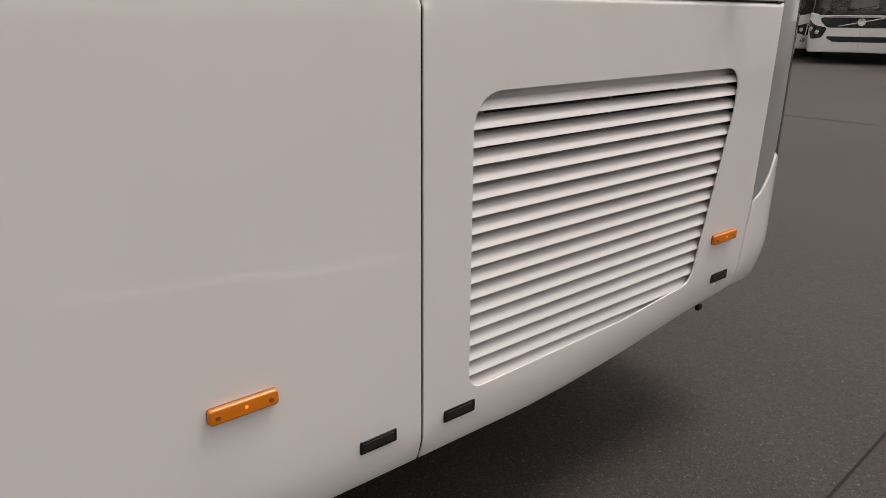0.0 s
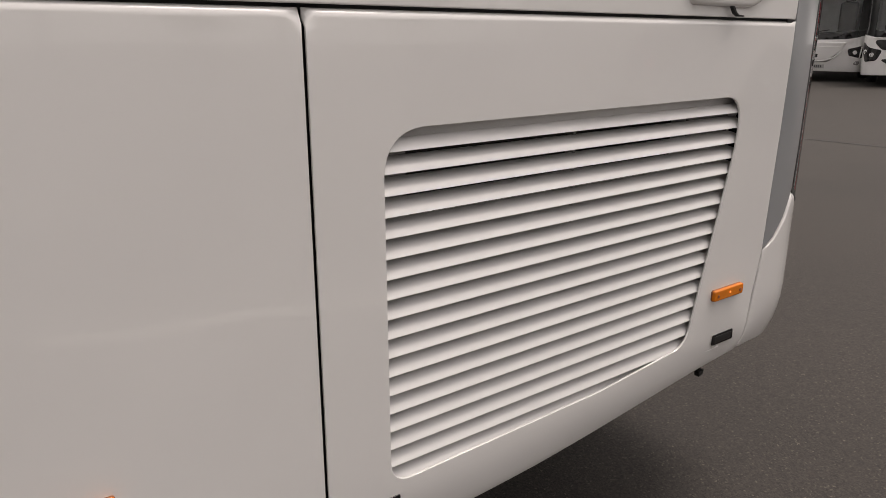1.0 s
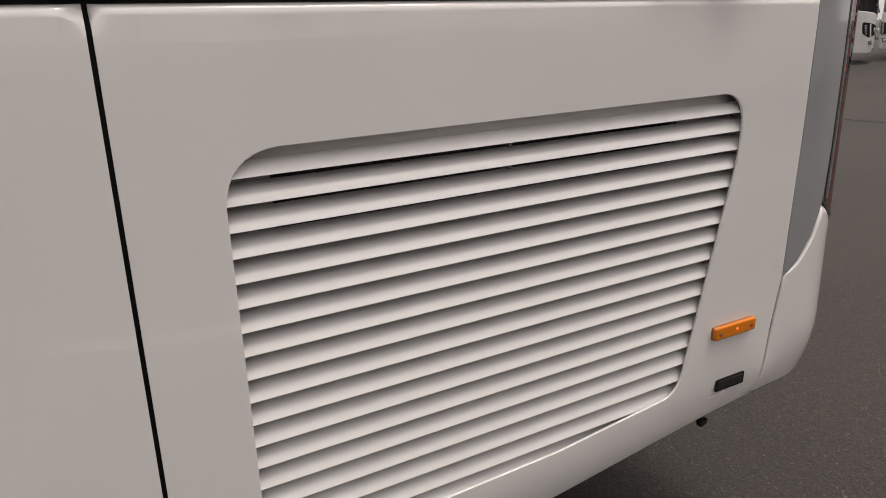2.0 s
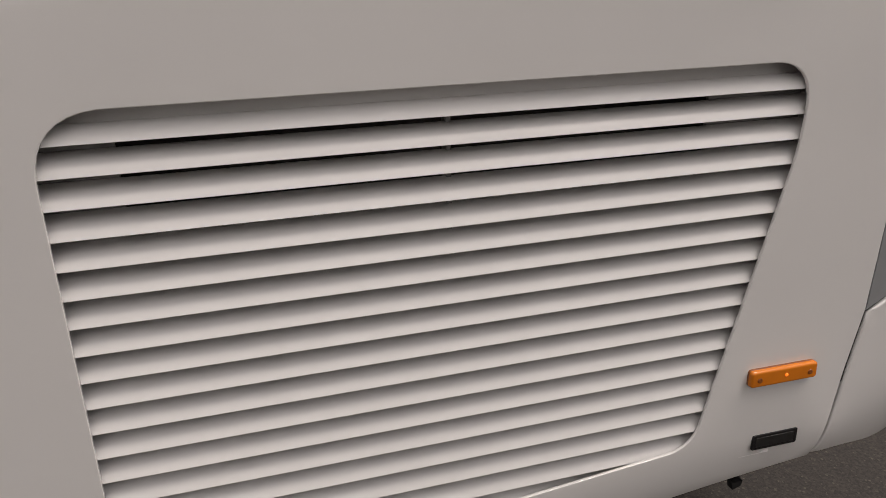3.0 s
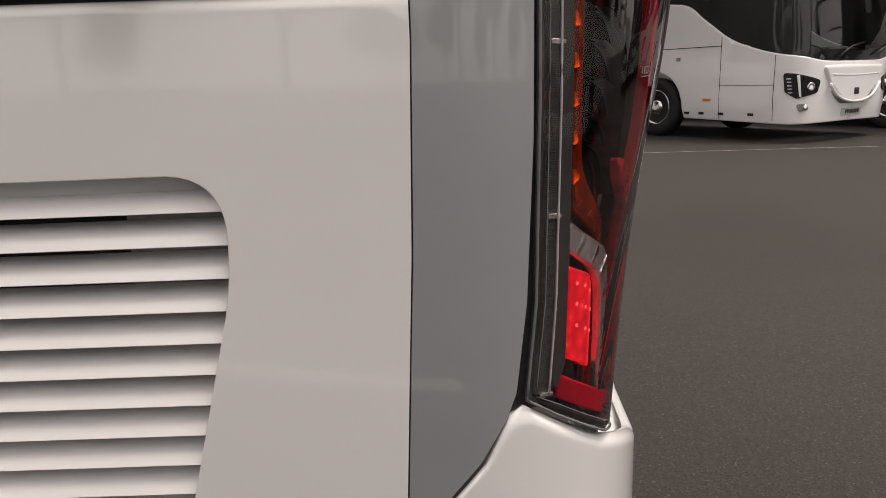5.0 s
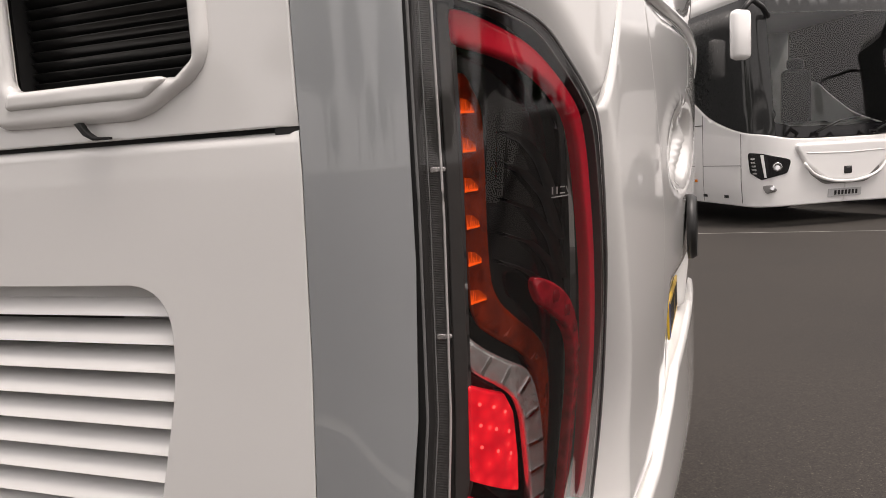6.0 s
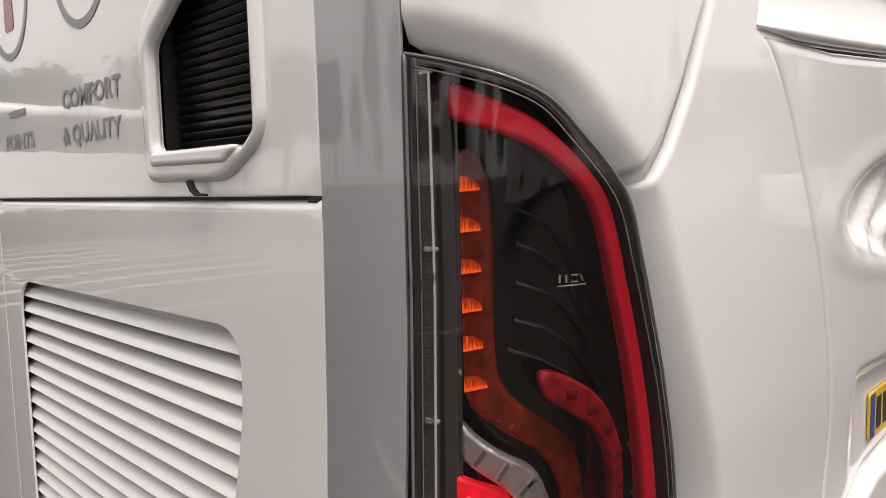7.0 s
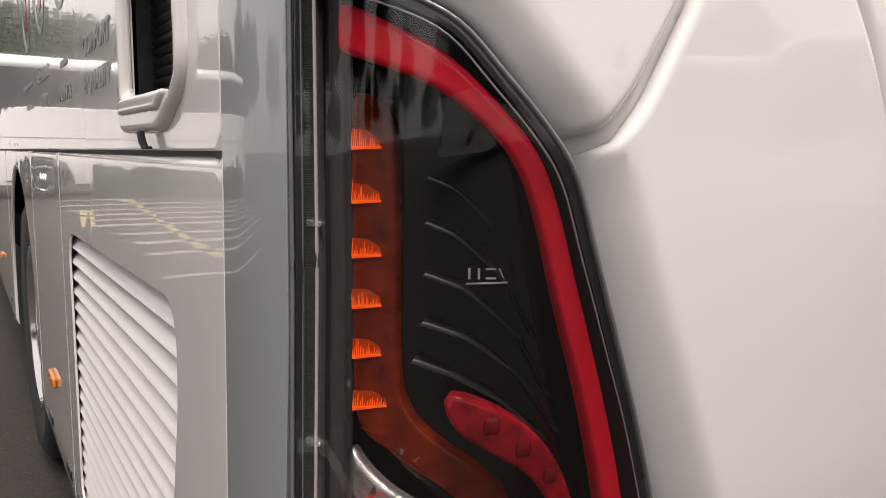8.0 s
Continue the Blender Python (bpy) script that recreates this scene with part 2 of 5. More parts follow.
def sheet(outer, holes, fn, step=0.05, edge=0.01, r=0.0, thick=0.003, hole_r=None, drop=1.0):
    """A shell with thickness over a flat outline with holes; fn(u, v, depth) places a point at a depth behind the outer face. r: rounding of its edges, a number or a function of the place; drop: its depth over its width."""
    rf = r if callable(r) else (lambda u, v: r)
    df = drop if callable(drop) else (lambda u, v: drop)
    rh = rf if hole_r is None else (lambda u, v: hole_r)
    loops = [dense(outer, edge)] + [dense(h, edge) for h in holes]
    pts, edges = [], []
    for lp in loops:
        o = len(pts)
        pts += lp
        edges += [(o + i, o + (i + 1) % len(lp)) for i in range(len(lp))]
    nb = len(pts)
    extra = []
    if callable(r) or r > 0:
        for li, lp in enumerate(loops):
            a = np.array(lp)
            R = np.array([(rh if li else rf)(u, v) for u, v in lp])
            tng = np.roll(a, -1, 0) - np.roll(a, 1, 0)
            nrm = np.stack([-tng[:, 1], tng[:, 0]], 1)
            nrm /= np.maximum(np.linalg.norm(nrm, axis=1), 1e-9)[:, None]
            for d in (0.12, 0.35, 0.65, 1.0, 1.3):
                for sgn in (1, -1):
                    q = a + sgn * nrm * (R * d)[:, None]
                    ok = (edge_dist(q[:, 0], q[:, 1], loops) > R * d * 0.93) & (R > 0)
                    extra += [tuple(p) for p in q[ok]]
    lo, hi = np.min(loops[0], 0), np.max(loops[0], 0)
    gx, gy = np.meshgrid(np.arange(lo[0] + step / 2, hi[0], step), np.arange(lo[1] + step / 2, hi[1], step))
    g = np.stack([gx.ravel(), gy.ravel()], 1)
    if len(g):
        R = np.array([rf(u, v) for u, v in g])
        ok = edge_dist(g[:, 0], g[:, 1], loops[:1]) > np.maximum(R * 1.6, edge * 0.7)
        if len(loops) > 1:
            R = np.array([rh(u, v) for u, v in g])
            ok &= edge_dist(g[:, 0], g[:, 1], loops[1:]) > np.maximum(R * 1.6, edge * 0.7)
        extra += [tuple(p) for p in g[ok]]
    if extra:
        e = np.array(extra)
        ok = inside(e[:, 0], e[:, 1], loops[0])
        for h in loops[1:]:
            ok &= ~inside(e[:, 0], e[:, 1], h)
        extra = [tuple(p) for p in e[ok]]
    vs, _, fs, _, _, _ = delaunay_2d_cdt([Vector(p) for p in pts + extra], edges, [], 0, 1e-7)
    P = np.array([(v.x, v.y) for v in vs])
    T = np.array([f for f in fs if len(f) == 3])
    c = P[T].mean(1)
    ok = inside(c[:, 0], c[:, 1], loops[0])
    for h in loops[1:]:
        ok &= ~inside(c[:, 0], c[:, 1], h)
    T = T[ok]
    depth = np.zeros(len(P))
    for lps, f in ((loops[:1], rf), (loops[1:], rh)):
        if lps:
            R = np.maximum(np.array([f(u, v) for u, v in P]), 1e-9)
            D = np.array([df(u, v) for u, v in P])
            k = np.clip((R - edge_dist(P[:, 0], P[:, 1], lps)) / R, 0, 1)
            depth = np.maximum(depth, np.where(R > 1e-6, R * D * ((2 - 2 * D) * k + (2 * D - 1) * (1 - np.sqrt(1 - k * k))), 0))
    bm = bmesh.new()
    front = [bm.verts.new(fn(u, v, d)) for (u, v), d in zip(P, depth)]
    back = {}
    tris = []
    count = {}
    for a, b, cc in T:
        p0, p1, p2 = P[a], P[b], P[cc]
        if (p1[0] - p0[0]) * (p2[1] - p0[1]) - (p1[1] - p0[1]) * (p2[0] - p0[0]) < 0:
            b, cc = cc, b
        tris.append((a, b, cc))
        for e in ((a, b), (b, cc), (cc, a)):
            count[e] = count.get(e, 0) + 1
    for tr in tris:
        bm.faces.new([front[i] for i in tr])
    if thick > 0:
        for tr in tris:
            for i in tr:
                if i not in back:
                    back[i] = bm.verts.new(fn(P[i][0], P[i][1], max(depth[i], 0) + thick))
        for a, b, cc in tris:
            bm.faces.new((back[a], back[cc], back[b]))
        for (a, b) in count:
            if (b, a) not in count:
                w = [bm.verts.new(v.co) for v in (front[b], front[a], back[a], back[b])]
                bm.faces.new(w)
    for v in [v for v in bm.verts if not v.link_faces]:
        bm.verts.remove(v)
    return bm


# ---- the coach that the camera goes round ----
# x runs along its side towards the rear, y into the coach, z up.
CORNER_X, CORNER_R, CORNER_A = 1.19, 0.24, radians(84)
U_ARC0 = 0.03
U_ARC1 = U_ARC0 + CORNER_R * CORNER_A
REAR_L = 1.06
REAR_R = REAR_L / radians(6)
U_MID = U_ARC1 + REAR_L


def plan(u):
    """The place on the coach's outline and its heading, u metres round from x = 1.16 on the near side."""
    if u > U_MID:
        x, y, a = plan(2 * U_MID - u)
        return x, 2 * Y_MID - y, math.pi - a
    if u <= U_ARC0:
        return 1.16 + u, 0.0, 0.0
    a = min(u, U_ARC1) / CORNER_R - U_ARC0 / CORNER_R
    x, y = CORNER_X + CORNER_R * math.sin(a), CORNER_R * (1 - math.cos(a))
    if u > U_ARC1:
        b = a + (u - U_ARC1) / REAR_R
        x, y = x + REAR_R * (math.sin(b) - math.sin(a)), y + REAR_R * (math.cos(a) - math.cos(b))
        a = b
    return x, y, a


Y_MID = 0.0
Y_MID = plan(U_MID)[1]


def skin(u, z, d):
    """A point d behind the coach's outer skin, which draws in towards the bottom of the rear."""
    x, y, a = plan(u)
    d = d + 0.028 * ease(1.18 - z, 0.0, 0.34) * ease(min(u, 2 * U_MID - u), 0.14, 0.36)
    return Vector((x - math.sin(a) * d, y + math.cos(a) * d, z))


def lamp_skin(u, z, d):
    """The same for the tail lamp, whose cover bulges from the corner and leans in towards its foot."""
    x, y, a = plan(u)
    d = d + 0.155 * min(0.5, max(0.0, 1.19 - z)) * ease(u, 0.14, 0.36) - 0.010 * ease(u, 0.12, 0.20)
    return Vector((x - math.sin(a) * d, y + math.cos(a) * d, z))


def body_skin(u, z, d):
    """The same for the panels beside the lamp, which draw in less."""
    x, y, a = plan(u)
    d = d + (0.018 * ease(1.16 - z, 0.0, 0.42) + 0.010 * ease(0.95 - z, 0.0, 0.25)) * ease(min(u, 2 * U_MID - u), 0.12, 0.34)
    return Vector((x - math.sin(a) * d, y + math.cos(a) * d, z))


def ease(x, a, b):
    s = min(1.0, max(0.0, (x - a) / (b - a)))
    return s * s * (3 - 2 * s)


def skirt_in(z):
    """How far the skirt has rolled under at a height."""
    return 0.016 * max(0.0, (0.43 - z) / 0.068) ** 2


def hem(x):
    """Height of the skirt's lower edge, which sweeps up towards the rear."""
    return 0.346 + 0.09 * ease(x, 0.22, 1.28)


def side_skin(x, z, d):
    return Vector((x, d + skirt_in(z - hem(x) + 0.362), z))


def bumper_skin(u, z, d):
    out = 0.004 + 0.010 * ease(min(u, 2 * U_MID - u), 0.12, 0.34) - 0.03 * max(0.0, (0.56 - z) / 0.14) ** 2
    if u < 0.05:
        out = out * ease(u, -0.06, 0.05) + (0.0 - skirt_in(z - hem(1.16 + u) + 0.362)) * (1 - ease(u, -0.06, 0.05))
    return body_skin(u, z, d - out)


coach = thing("coach", "white touring coach seen from its rear corner, standing on asphalt", "coach")

SEAM = 0.0055
GRILLE = rounded([(0.113, 1.020, 0.065), (0.986, 1.030, 0.058), (0.985, 0.93, 0.3), (0.872, 0.500, 0.05), (0.60, 0.472, 0.5), (0.114, 0.456, 0.035)], 8)


def top_round(x, z):
    return 0.011 if z > 1.165 and x < 1.146 else 0.003 if x < -0.5 else 0.0008



# lower side panels
panel_front = part("side_panel", sheet([(-0.705, 0.346), (-SEAM / 2, 0.346), (-SEAM / 2, 1.18), (-0.705, 1.18)], [], side_skin, 0.06, 0.02, top_round, 0.003), WHITE, coach)
right_edge = [(1.096, hem(1.096)), (1.118, 0.58), (1.137, 0.677), (1.147, 0.86), (1.152, 0.95), (1.158, 1.14), (1.158, 1.18)]
panel_rear = part("side_panel", sheet([(x, hem(x)) for x in (SEAM / 2, 0.3, 0.45, 0.6, 0.75, 0.9, 1.0)] + right_edge + [(SEAM / 2, 1.18)], [GRILLE], side_skin, 0.06, 0.012, top_round, 0.003, 0.0012), WHITE, coach, "panel with a louvred opening")

# upper side panel with the air intake opening
INTAKE = rounded([(0.803, 1.245, 0.012), (1.026, 1.242, 0.008), (1.048, 1.258, 0.008), (1.048, 1.470, 0.02), (0.95, 1.470, 0.03), (0.803, 1.380, 0.03)], 5)
part("side_panel", sheet([(-9.5, 1.1842), (1.158, 1.1842), (1.158, 1.86), (-9.5, 1.86)], [INTAKE], side_skin, 0.12, 0.02, 0.002, 0.003), WHITE, coach, "upper panel with printed words")
part("side_panel", sheet([(-9.5, 0.40), (-3.3, 0.40), (-3.3, 1.18), (-9.5, 1.18)], [], side_skin, 0.12, 0.04, 0.008, 0.003), WHITE, coach)

# wheel arch panels
ARCH = [(-1.38 + 0.60 * math.cos(a), 0.52 + 0.60 * math.sin(a)) for a in [math.pi * k / 20 for k in range(21)]]
part("wheel_arch_panel", sheet([(-2.02, 0.40), (-1.98, 0.40)] + [(x, z) for x, z in ARCH[::-1]] + [(-0.78, 0.40), (-0.710, 0.40), (-0.710, 1.18), (-2.02, 1.18)], [], side_skin, 0.08, 0.03, 0.008, 0.003), WHITE, coach)
part("side_panel", sheet([(-3.295, 0.40), (-2.025, 0.40), (-2.025, 1.18), (-3.295, 1.18)], [], side_skin, 0.12, 0.04, 0.008, 0.003), WHITE, coach)

# far side, roof and front end, plain
def far_side(x, z, d):
    return Vector((x, 2 * Y_MID - side_skin(x, z, d).y, z))


def far_sheet(name, x0, x1, z0, z1, material, fn=far_side):
    bm = sheet([(x0, z0), (x1, z0), (x1, z1), (x0, z1)], [], fn, 0.3, 0.1, 0.008, 0.004)
    bmesh.ops.recalc_face_normals(bm, faces=bm.faces[:])
    return part(name, bm, material, coach)


far_sheet("side_panel", -9.5, 1.10, 0.44, 1.18, WHITE)
far_sheet("side_panel", -9.5, 1.158, 1.185, 1.86, WHITE)
far_sheet("window_band", -9.5, 1.0, 1.865, 2.95, COACH_GLASS)
far_sheet("roof_side", -9.5, 1.0, 2.955, 3.4, WHITE, lambda x, z, d: Vector((x, 2 * Y_MID - d - 0.25 * ((z - 2.955) / 0.445) ** 2, z)))
part("roof", box((-4.23, Y_MID, 3.40), (10.9, 2.06, 0.16), 0.06), WHITE, coach, "white coach roof")
part("front_end", box((-9.56, Y_MID, 1.10), (0.12, 2.44, 1.40), 0.05), WHITE, coach)
part("windscreen", box((-9.56, Y_MID, 2.58), (0.10, 2.40, 1.52), 0.05), COACH_GLASS, coach)

# inner body behind the gaps and floor
inner = bmesh.new()
add_box(inner, (-4.2, 1.25, 2.45), (10.5, 2.3, 2.1), 0.05)
part("inner_shell", inner, DARK, coach)
part("window_band", sheet([(-9.5, 1.865), (1.0, 1.865), (1.0, 2.95), (-9.5, 2.95)], [], side_skin, 0.3, 0.1, 0.01, 0.006), COACH_GLASS, coach, "dark tinted side glass")
part("roof_side", sheet([(-9.5, 2.955), (1.0, 2.955), (1.0, 3.4), (-9.5, 3.4)], [], lambda x, z, d: Vector((x, d + 0.25 * ((z - 2.955) / 0.445) ** 2, z)), 0.2, 0.1, 0.01, 0.006), WHITE, coach)
under = bmesh.new()
add_box(under, (-4.2, 1.25, 0.62), (10.6, 2.2, 0.30), 0.02)
part("underframe", under, DARK, coach)
gapback = bmesh.new()
add_box(gapback, (-4.097, 0.035, 1.19), (10.505, 0.03, 0.06), 0.0)
add_box(gapback, (0.0, 0.03, 0.80), (0.06, 0.02, 0.78), 0.0)
add_box(gapback, (-0.7075, 0.03, 0.80), (0.06, 0.02, 0.78), 0.0)
part("rubber_seal", gapback, BLACK, coach, smooth=False)

# grey corner panel
GREY_OUT = [(-0.0215, 0.675), (0.016, 0.697), (0.052, 0.740), (0.077, 0.782), (0.088, 0.81), (0.099, 0.90), (0.1060, 1.05), (0.1078, 1.31), (0.1078, 1.90), (-0.0006, 1.90), (-0.0006, 1.14), (-0.0066, 0.95), (-0.0116, 0.86)]
part("corner_panel", sheet(GREY_OUT, [], skin, 0.012, 0.01, 0.0008, 0.004), GREY, coach, "grey metallic corner strip")
part("rubber_seal", sheet([(0.078, 0.79), (0.13, 0.79), (0.13, 1.30), (0.085, 1.30)], [], lambda u, z, d: skin(u, z, d + 0.006), 0.02, 0.02, 0.0, 0.003), BLACK, coach)
part("rubber_seal", sheet([(-0.025, 0.56), (0.02, 0.70), (0.02, 1.9), (-0.03, 1.9), (-0.03, 0.95), (-0.04, 0.7), (-0.062, 0.56)], [], lambda u, z, d: skin(u, z, d + 0.004 + skirt_in(z)), 0.03, 0.03, 0.0, 0.003), BLACK, coach)

# rear corner panels round the tail lamp
LAMP_TOP = [(0.112, 1.307), (0.151, 1.297), (0.202, 1.280), (0.236, 1.262), (0.263, 1.232), (0.290, 1.199), (0.308, 1.170), (0.326, 1.120), (0.352, 1.056), (0.391, 0.970), (0.424, 0.885), (0.447, 0.800), (0.458, 0.690)]
LAMP_TOP = spline(LAMP_TOP, 4)
LAMP_LOW = [(0.36, 0.688), (0.198, 0.743), (0.129, 0.782), (0.098, 0.802)]
LAMP = LAMP_TOP + LAMP_LOW + [(0.108, 0.90), (0.112, 1.10)]


def grown(pts, d):
    """An outline moved outwards by d."""
    a = np.array(pts)
    tng = np.roll(a, -1, 0) - np.roll(a, 1, 0)
    n = np.stack([tng[:, 1], -tng[:, 0]], 1)
    n /= np.linalg.norm(n, axis=1)[:, None]
    area = np.sum(a[:, 0] * np.roll(a[:, 1], -1) - np.roll(a[:, 0], -1) * a[:, 1])
    return [tuple(p) for p in a + n * d * (1 if area > 0 else -1)]


around = grown(LAMP, 0.004)
n_seam = 20
UPPER = [(0.109, 1.90), (0.109, 1.318)] + around[1:n_seam + 1] + [(0.302, 1.192), (0.330, 1.201), (0.351, 1.227), (0.384, 1.285), (0.416, 1.358), (0.49, 1.54), (0.59, 1.90)]


def lamp_dist(u, z):
    """How far a place is from the lamp's upper and rear edge."""
    p = Vector((u, z))
    best = 1.0
    for a, b in zip(LAMP_TOP, LAMP_TOP[1:]):
        a, b = Vector(a), Vector(b)
        s = min(1.0, max(0.0, (p - a).dot(b - a) / (b - a).length_squared))
        best = min(best, (p - a - (b - a) * s).length)
    return best


def fillet(u, z):
    """Depth of the hollow shoulder that runs round the lamp."""
    top = ease(z, 1.15, 1.25)
    low = 1 - ease(z, 0.82, 1.02)
    w = 0.044 - 0.008 * top + 0.006 * low
    return (0.036 - 0.016 * top + 0.014 * low) * max(0.0, 1 - lamp_dist(u, z) / w) ** 1.25


def fender_skin(u, z, d):
    return body_skin(u, z, d + fillet(u, z))


def upper_skin(u, z, d):
    return skin(u, z, d + fillet(u, z))


part("rear_corner_panel", sheet(UPPER[::-1], [], upper_skin, 0.010, 0.008, lambda u, z: 0.0015 if u < 0.118 else 0.007, 0.003), WHITE_SOFT, coach)
CREASE = [(0.515, 1.345), (0.545, 1.330), (0.582, 1.283), (0.616, 1.225), (0.641, 1.172), (0.700, 1.050), (0.742, 0.94), (0.768, 0.85), (0.775, 0.75), (0.775, 0.672)]
CREASE = spline(CREASE, 4)
FENDER = around[24:49] + [(0.474, 0.672), (0.55, 0.660), (0.68, 0.664)] + CREASE[::-1] + [(0.55, 1.50), (0.61, 1.90), (0.596, 1.90), (0.498, 1.54), (0.424, 1.355), (0.392, 1.279), (0.359, 1.220), (0.338, 1.193), (0.318, 1.184)]
part("rear_corner_panel", sheet(FENDER, [], fender_skin, 0.010, 0.008, 0.007, 0.003), WHITE_SOFT, coach)
part("rubber_seal", sheet([(0.29, 1.17), (0.345, 1.17), (0.45, 1.35), (0.63, 1.9), (0.58, 1.9), (0.40, 1.35), (0.33, 1.22), (0.29, 1.2)], [], lambda u, z, d: body_skin(u, z, d + 0.012 + fillet(u, z)), 0.02, 0.01, 0.0, 0.003), WHITE_SOFT, coach)

# engine door on the rear, its lip and the shelf above it
FAR = 2 * U_MID
DOOR = CREASE + [(0.87, 0.712), (0.95, 0.750), (1.3, 0.770), (U_MID, 0.775), (FAR - 1.3, 0.770), (FAR - 0.95, 0.750), (FAR - 0.87, 0.712)] + [(FAR - u, z) for u, z in CREASE[::-1]]


def door_skin(u, z, d):
    # an oval hollow with a raised rim, and a shallow niche for the plate
    u, u_at = u - 0.03, u
    q = math.hypot((u - 0.98) / 0.26, (z - 1.15 - 0.06 * (u - 0.98)) / 0.082)
    dish = 0.028 * (1 - ease(q, 0.58, 1.0)) - 0.003 * math.exp(-((q - 1.12) / 0.10) ** 2)
    for (ua, za), (ub, zb), wide, high in (((0.84, 1.105), (0.93, 1.205), 0.015, 0.016), ((0.91, 1.105), (1.12, 1.165), 0.016, 0.020), ((1.00, 1.205), (1.10, 1.185), 0.016, 0.013)):
        f = min(1.0, max(0.0, ((u - ua) * (ub - ua) + (z - za) * (zb - za)) / ((ub - ua) ** 2 + (zb - za) ** 2)))
        dish -= high * math.exp(-(math.hypot(u - ua - f * (ub - ua), z - za - f * (zb - za)) / wide) ** 2)
    u = u_at
    p = body_skin(u, z, d + 0.003 + dish)
    w = ease(u, 0.85, 0.885) * (1 - ease(u, 1.32, 1.35)) * (1 - ease(z, 0.895, 0.92))
    p.x += (1.438 - d - p.x) * w
    return p


def lip_height(u):
    """Height of the door's upper lip, which rises towards the middle."""
    return 1.340 + 0.034 * ease(min(u, FAR - u), 0.5, 1.35)


DOOR += [(FAR * k / 24, lip_height(FAR * k / 24) - 0.004) for k in range(19, 5, -1)]
engine_door = part("engine_door", sheet(DOOR[::-1], [], door_skin, 0.012, 0.012, 0.014, 0.004), WHITE_SOFT, coach, "white rear engine door with a pressed hollow")
lip = bmesh.new()
prev = None
for k in range(60):
    u = 0.50 + (FAR - 1.0) * k / 59
    ring = []
    for j in range(10):
        a = 2 * math.pi * j / 10
        e = 0.15 + 0.85 * ease(min(k, 59 - k), 0, 4)
        ring.append(lip.verts.new(body_skin(u, lip_height(u) + 0.008 + 0.008 * e * math.sin(a), 0.004 - 0.009 * e * math.cos(a))))
    if prev:
        for j in range(10):
            lip.faces.new((prev[j], prev[(j + 1) % 10], ring[(j + 1) % 10], ring[j]))
    if k in (0, 59):
        lip.faces.new(ring[::-1] if k == 0 else ring)
    prev = ring
part("lip", lip, WHITE_SOFT, coach)
SHELF = [(0.50 + (FAR - 1.0) * k / 24, lip_height(0.50 + (FAR - 1.0) * k / 24) - 0.002) for k in range(25)]
part("rear_shelf", sheet(SHELF + [(FAR - 0.62, 1.9), (0.62, 1.9)], [], lambda u, z, d: body_skin(u, z, d + 0.006 + 0.024 * ease(z - lip_height(u), 0.008, 0.05) - 0.026 * ease(z - lip_height(u), 0.05, 0.22)), 0.03, 0.02, 0.0, 0.004), WHITE_SOFT, coach)
part("rear_window", sheet([(0.2, 1.905), (FAR - 0.2, 1.905), (FAR - 0.2, 3.3), (0.2, 3.3)], [], skin, 0.1, 0.05, 0.01, 0.004), COACH_GLASS, coach)

# bumper
BUMP_TOP = [(0.462, 0.660), (0.55, 0.650), (0.68, 0.656), (0.85, 0.702), (0.95, 0.742), (1.3, 0.762), (U_MID, 0.767)]
BUMPER = [(-0.0585, 0.431), (0.0, 0.430), (0.15, 0.425), (0.4, 0.43), (FAR - 0.4, 0.43), (FAR + 0.06, 0.431), (FAR, 0.69)] + [(FAR - u, z) for u, z in BUMP_TOP] + BUMP_TOP[::-1][1:] + [(0.36, 0.674), (0.198, 0.735), (0.13, 0.774), (0.096, 0.795), (0.081, 0.786), (0.056, 0.737), (0.018, 0.693), (-0.018, 0.671), (-0.035, 0.58)]
part("bumper", sheet(BUMPER, [], bumper_skin, 0.03, 0.012, lambda u, z: 0.003 + 0.009 * ease(u, 0.03, 0.14), 0.004), WHITE_SOFT, coach)
ledge = bmesh.new()
prev = None
for k in range(80):
    u = 0.36 + (FAR - 0.72) * k / 79
    z = np.interp(min(u, FAR - u), [p[0] for p in BUMP_TOP], [p[1] for p in BUMP_TOP]) - 0.006
    row = [ledge.verts.new(bumper_skin(u, z, 0.004)), ledge.verts.new(body_skin(u, z + 0.004, 0.03))]
    if prev:
        ledge.faces.new((prev[0], row[0], row[1], prev[1]))
    prev = row
part("bumper_ledge", ledge, WHITE_SOFT, coach)


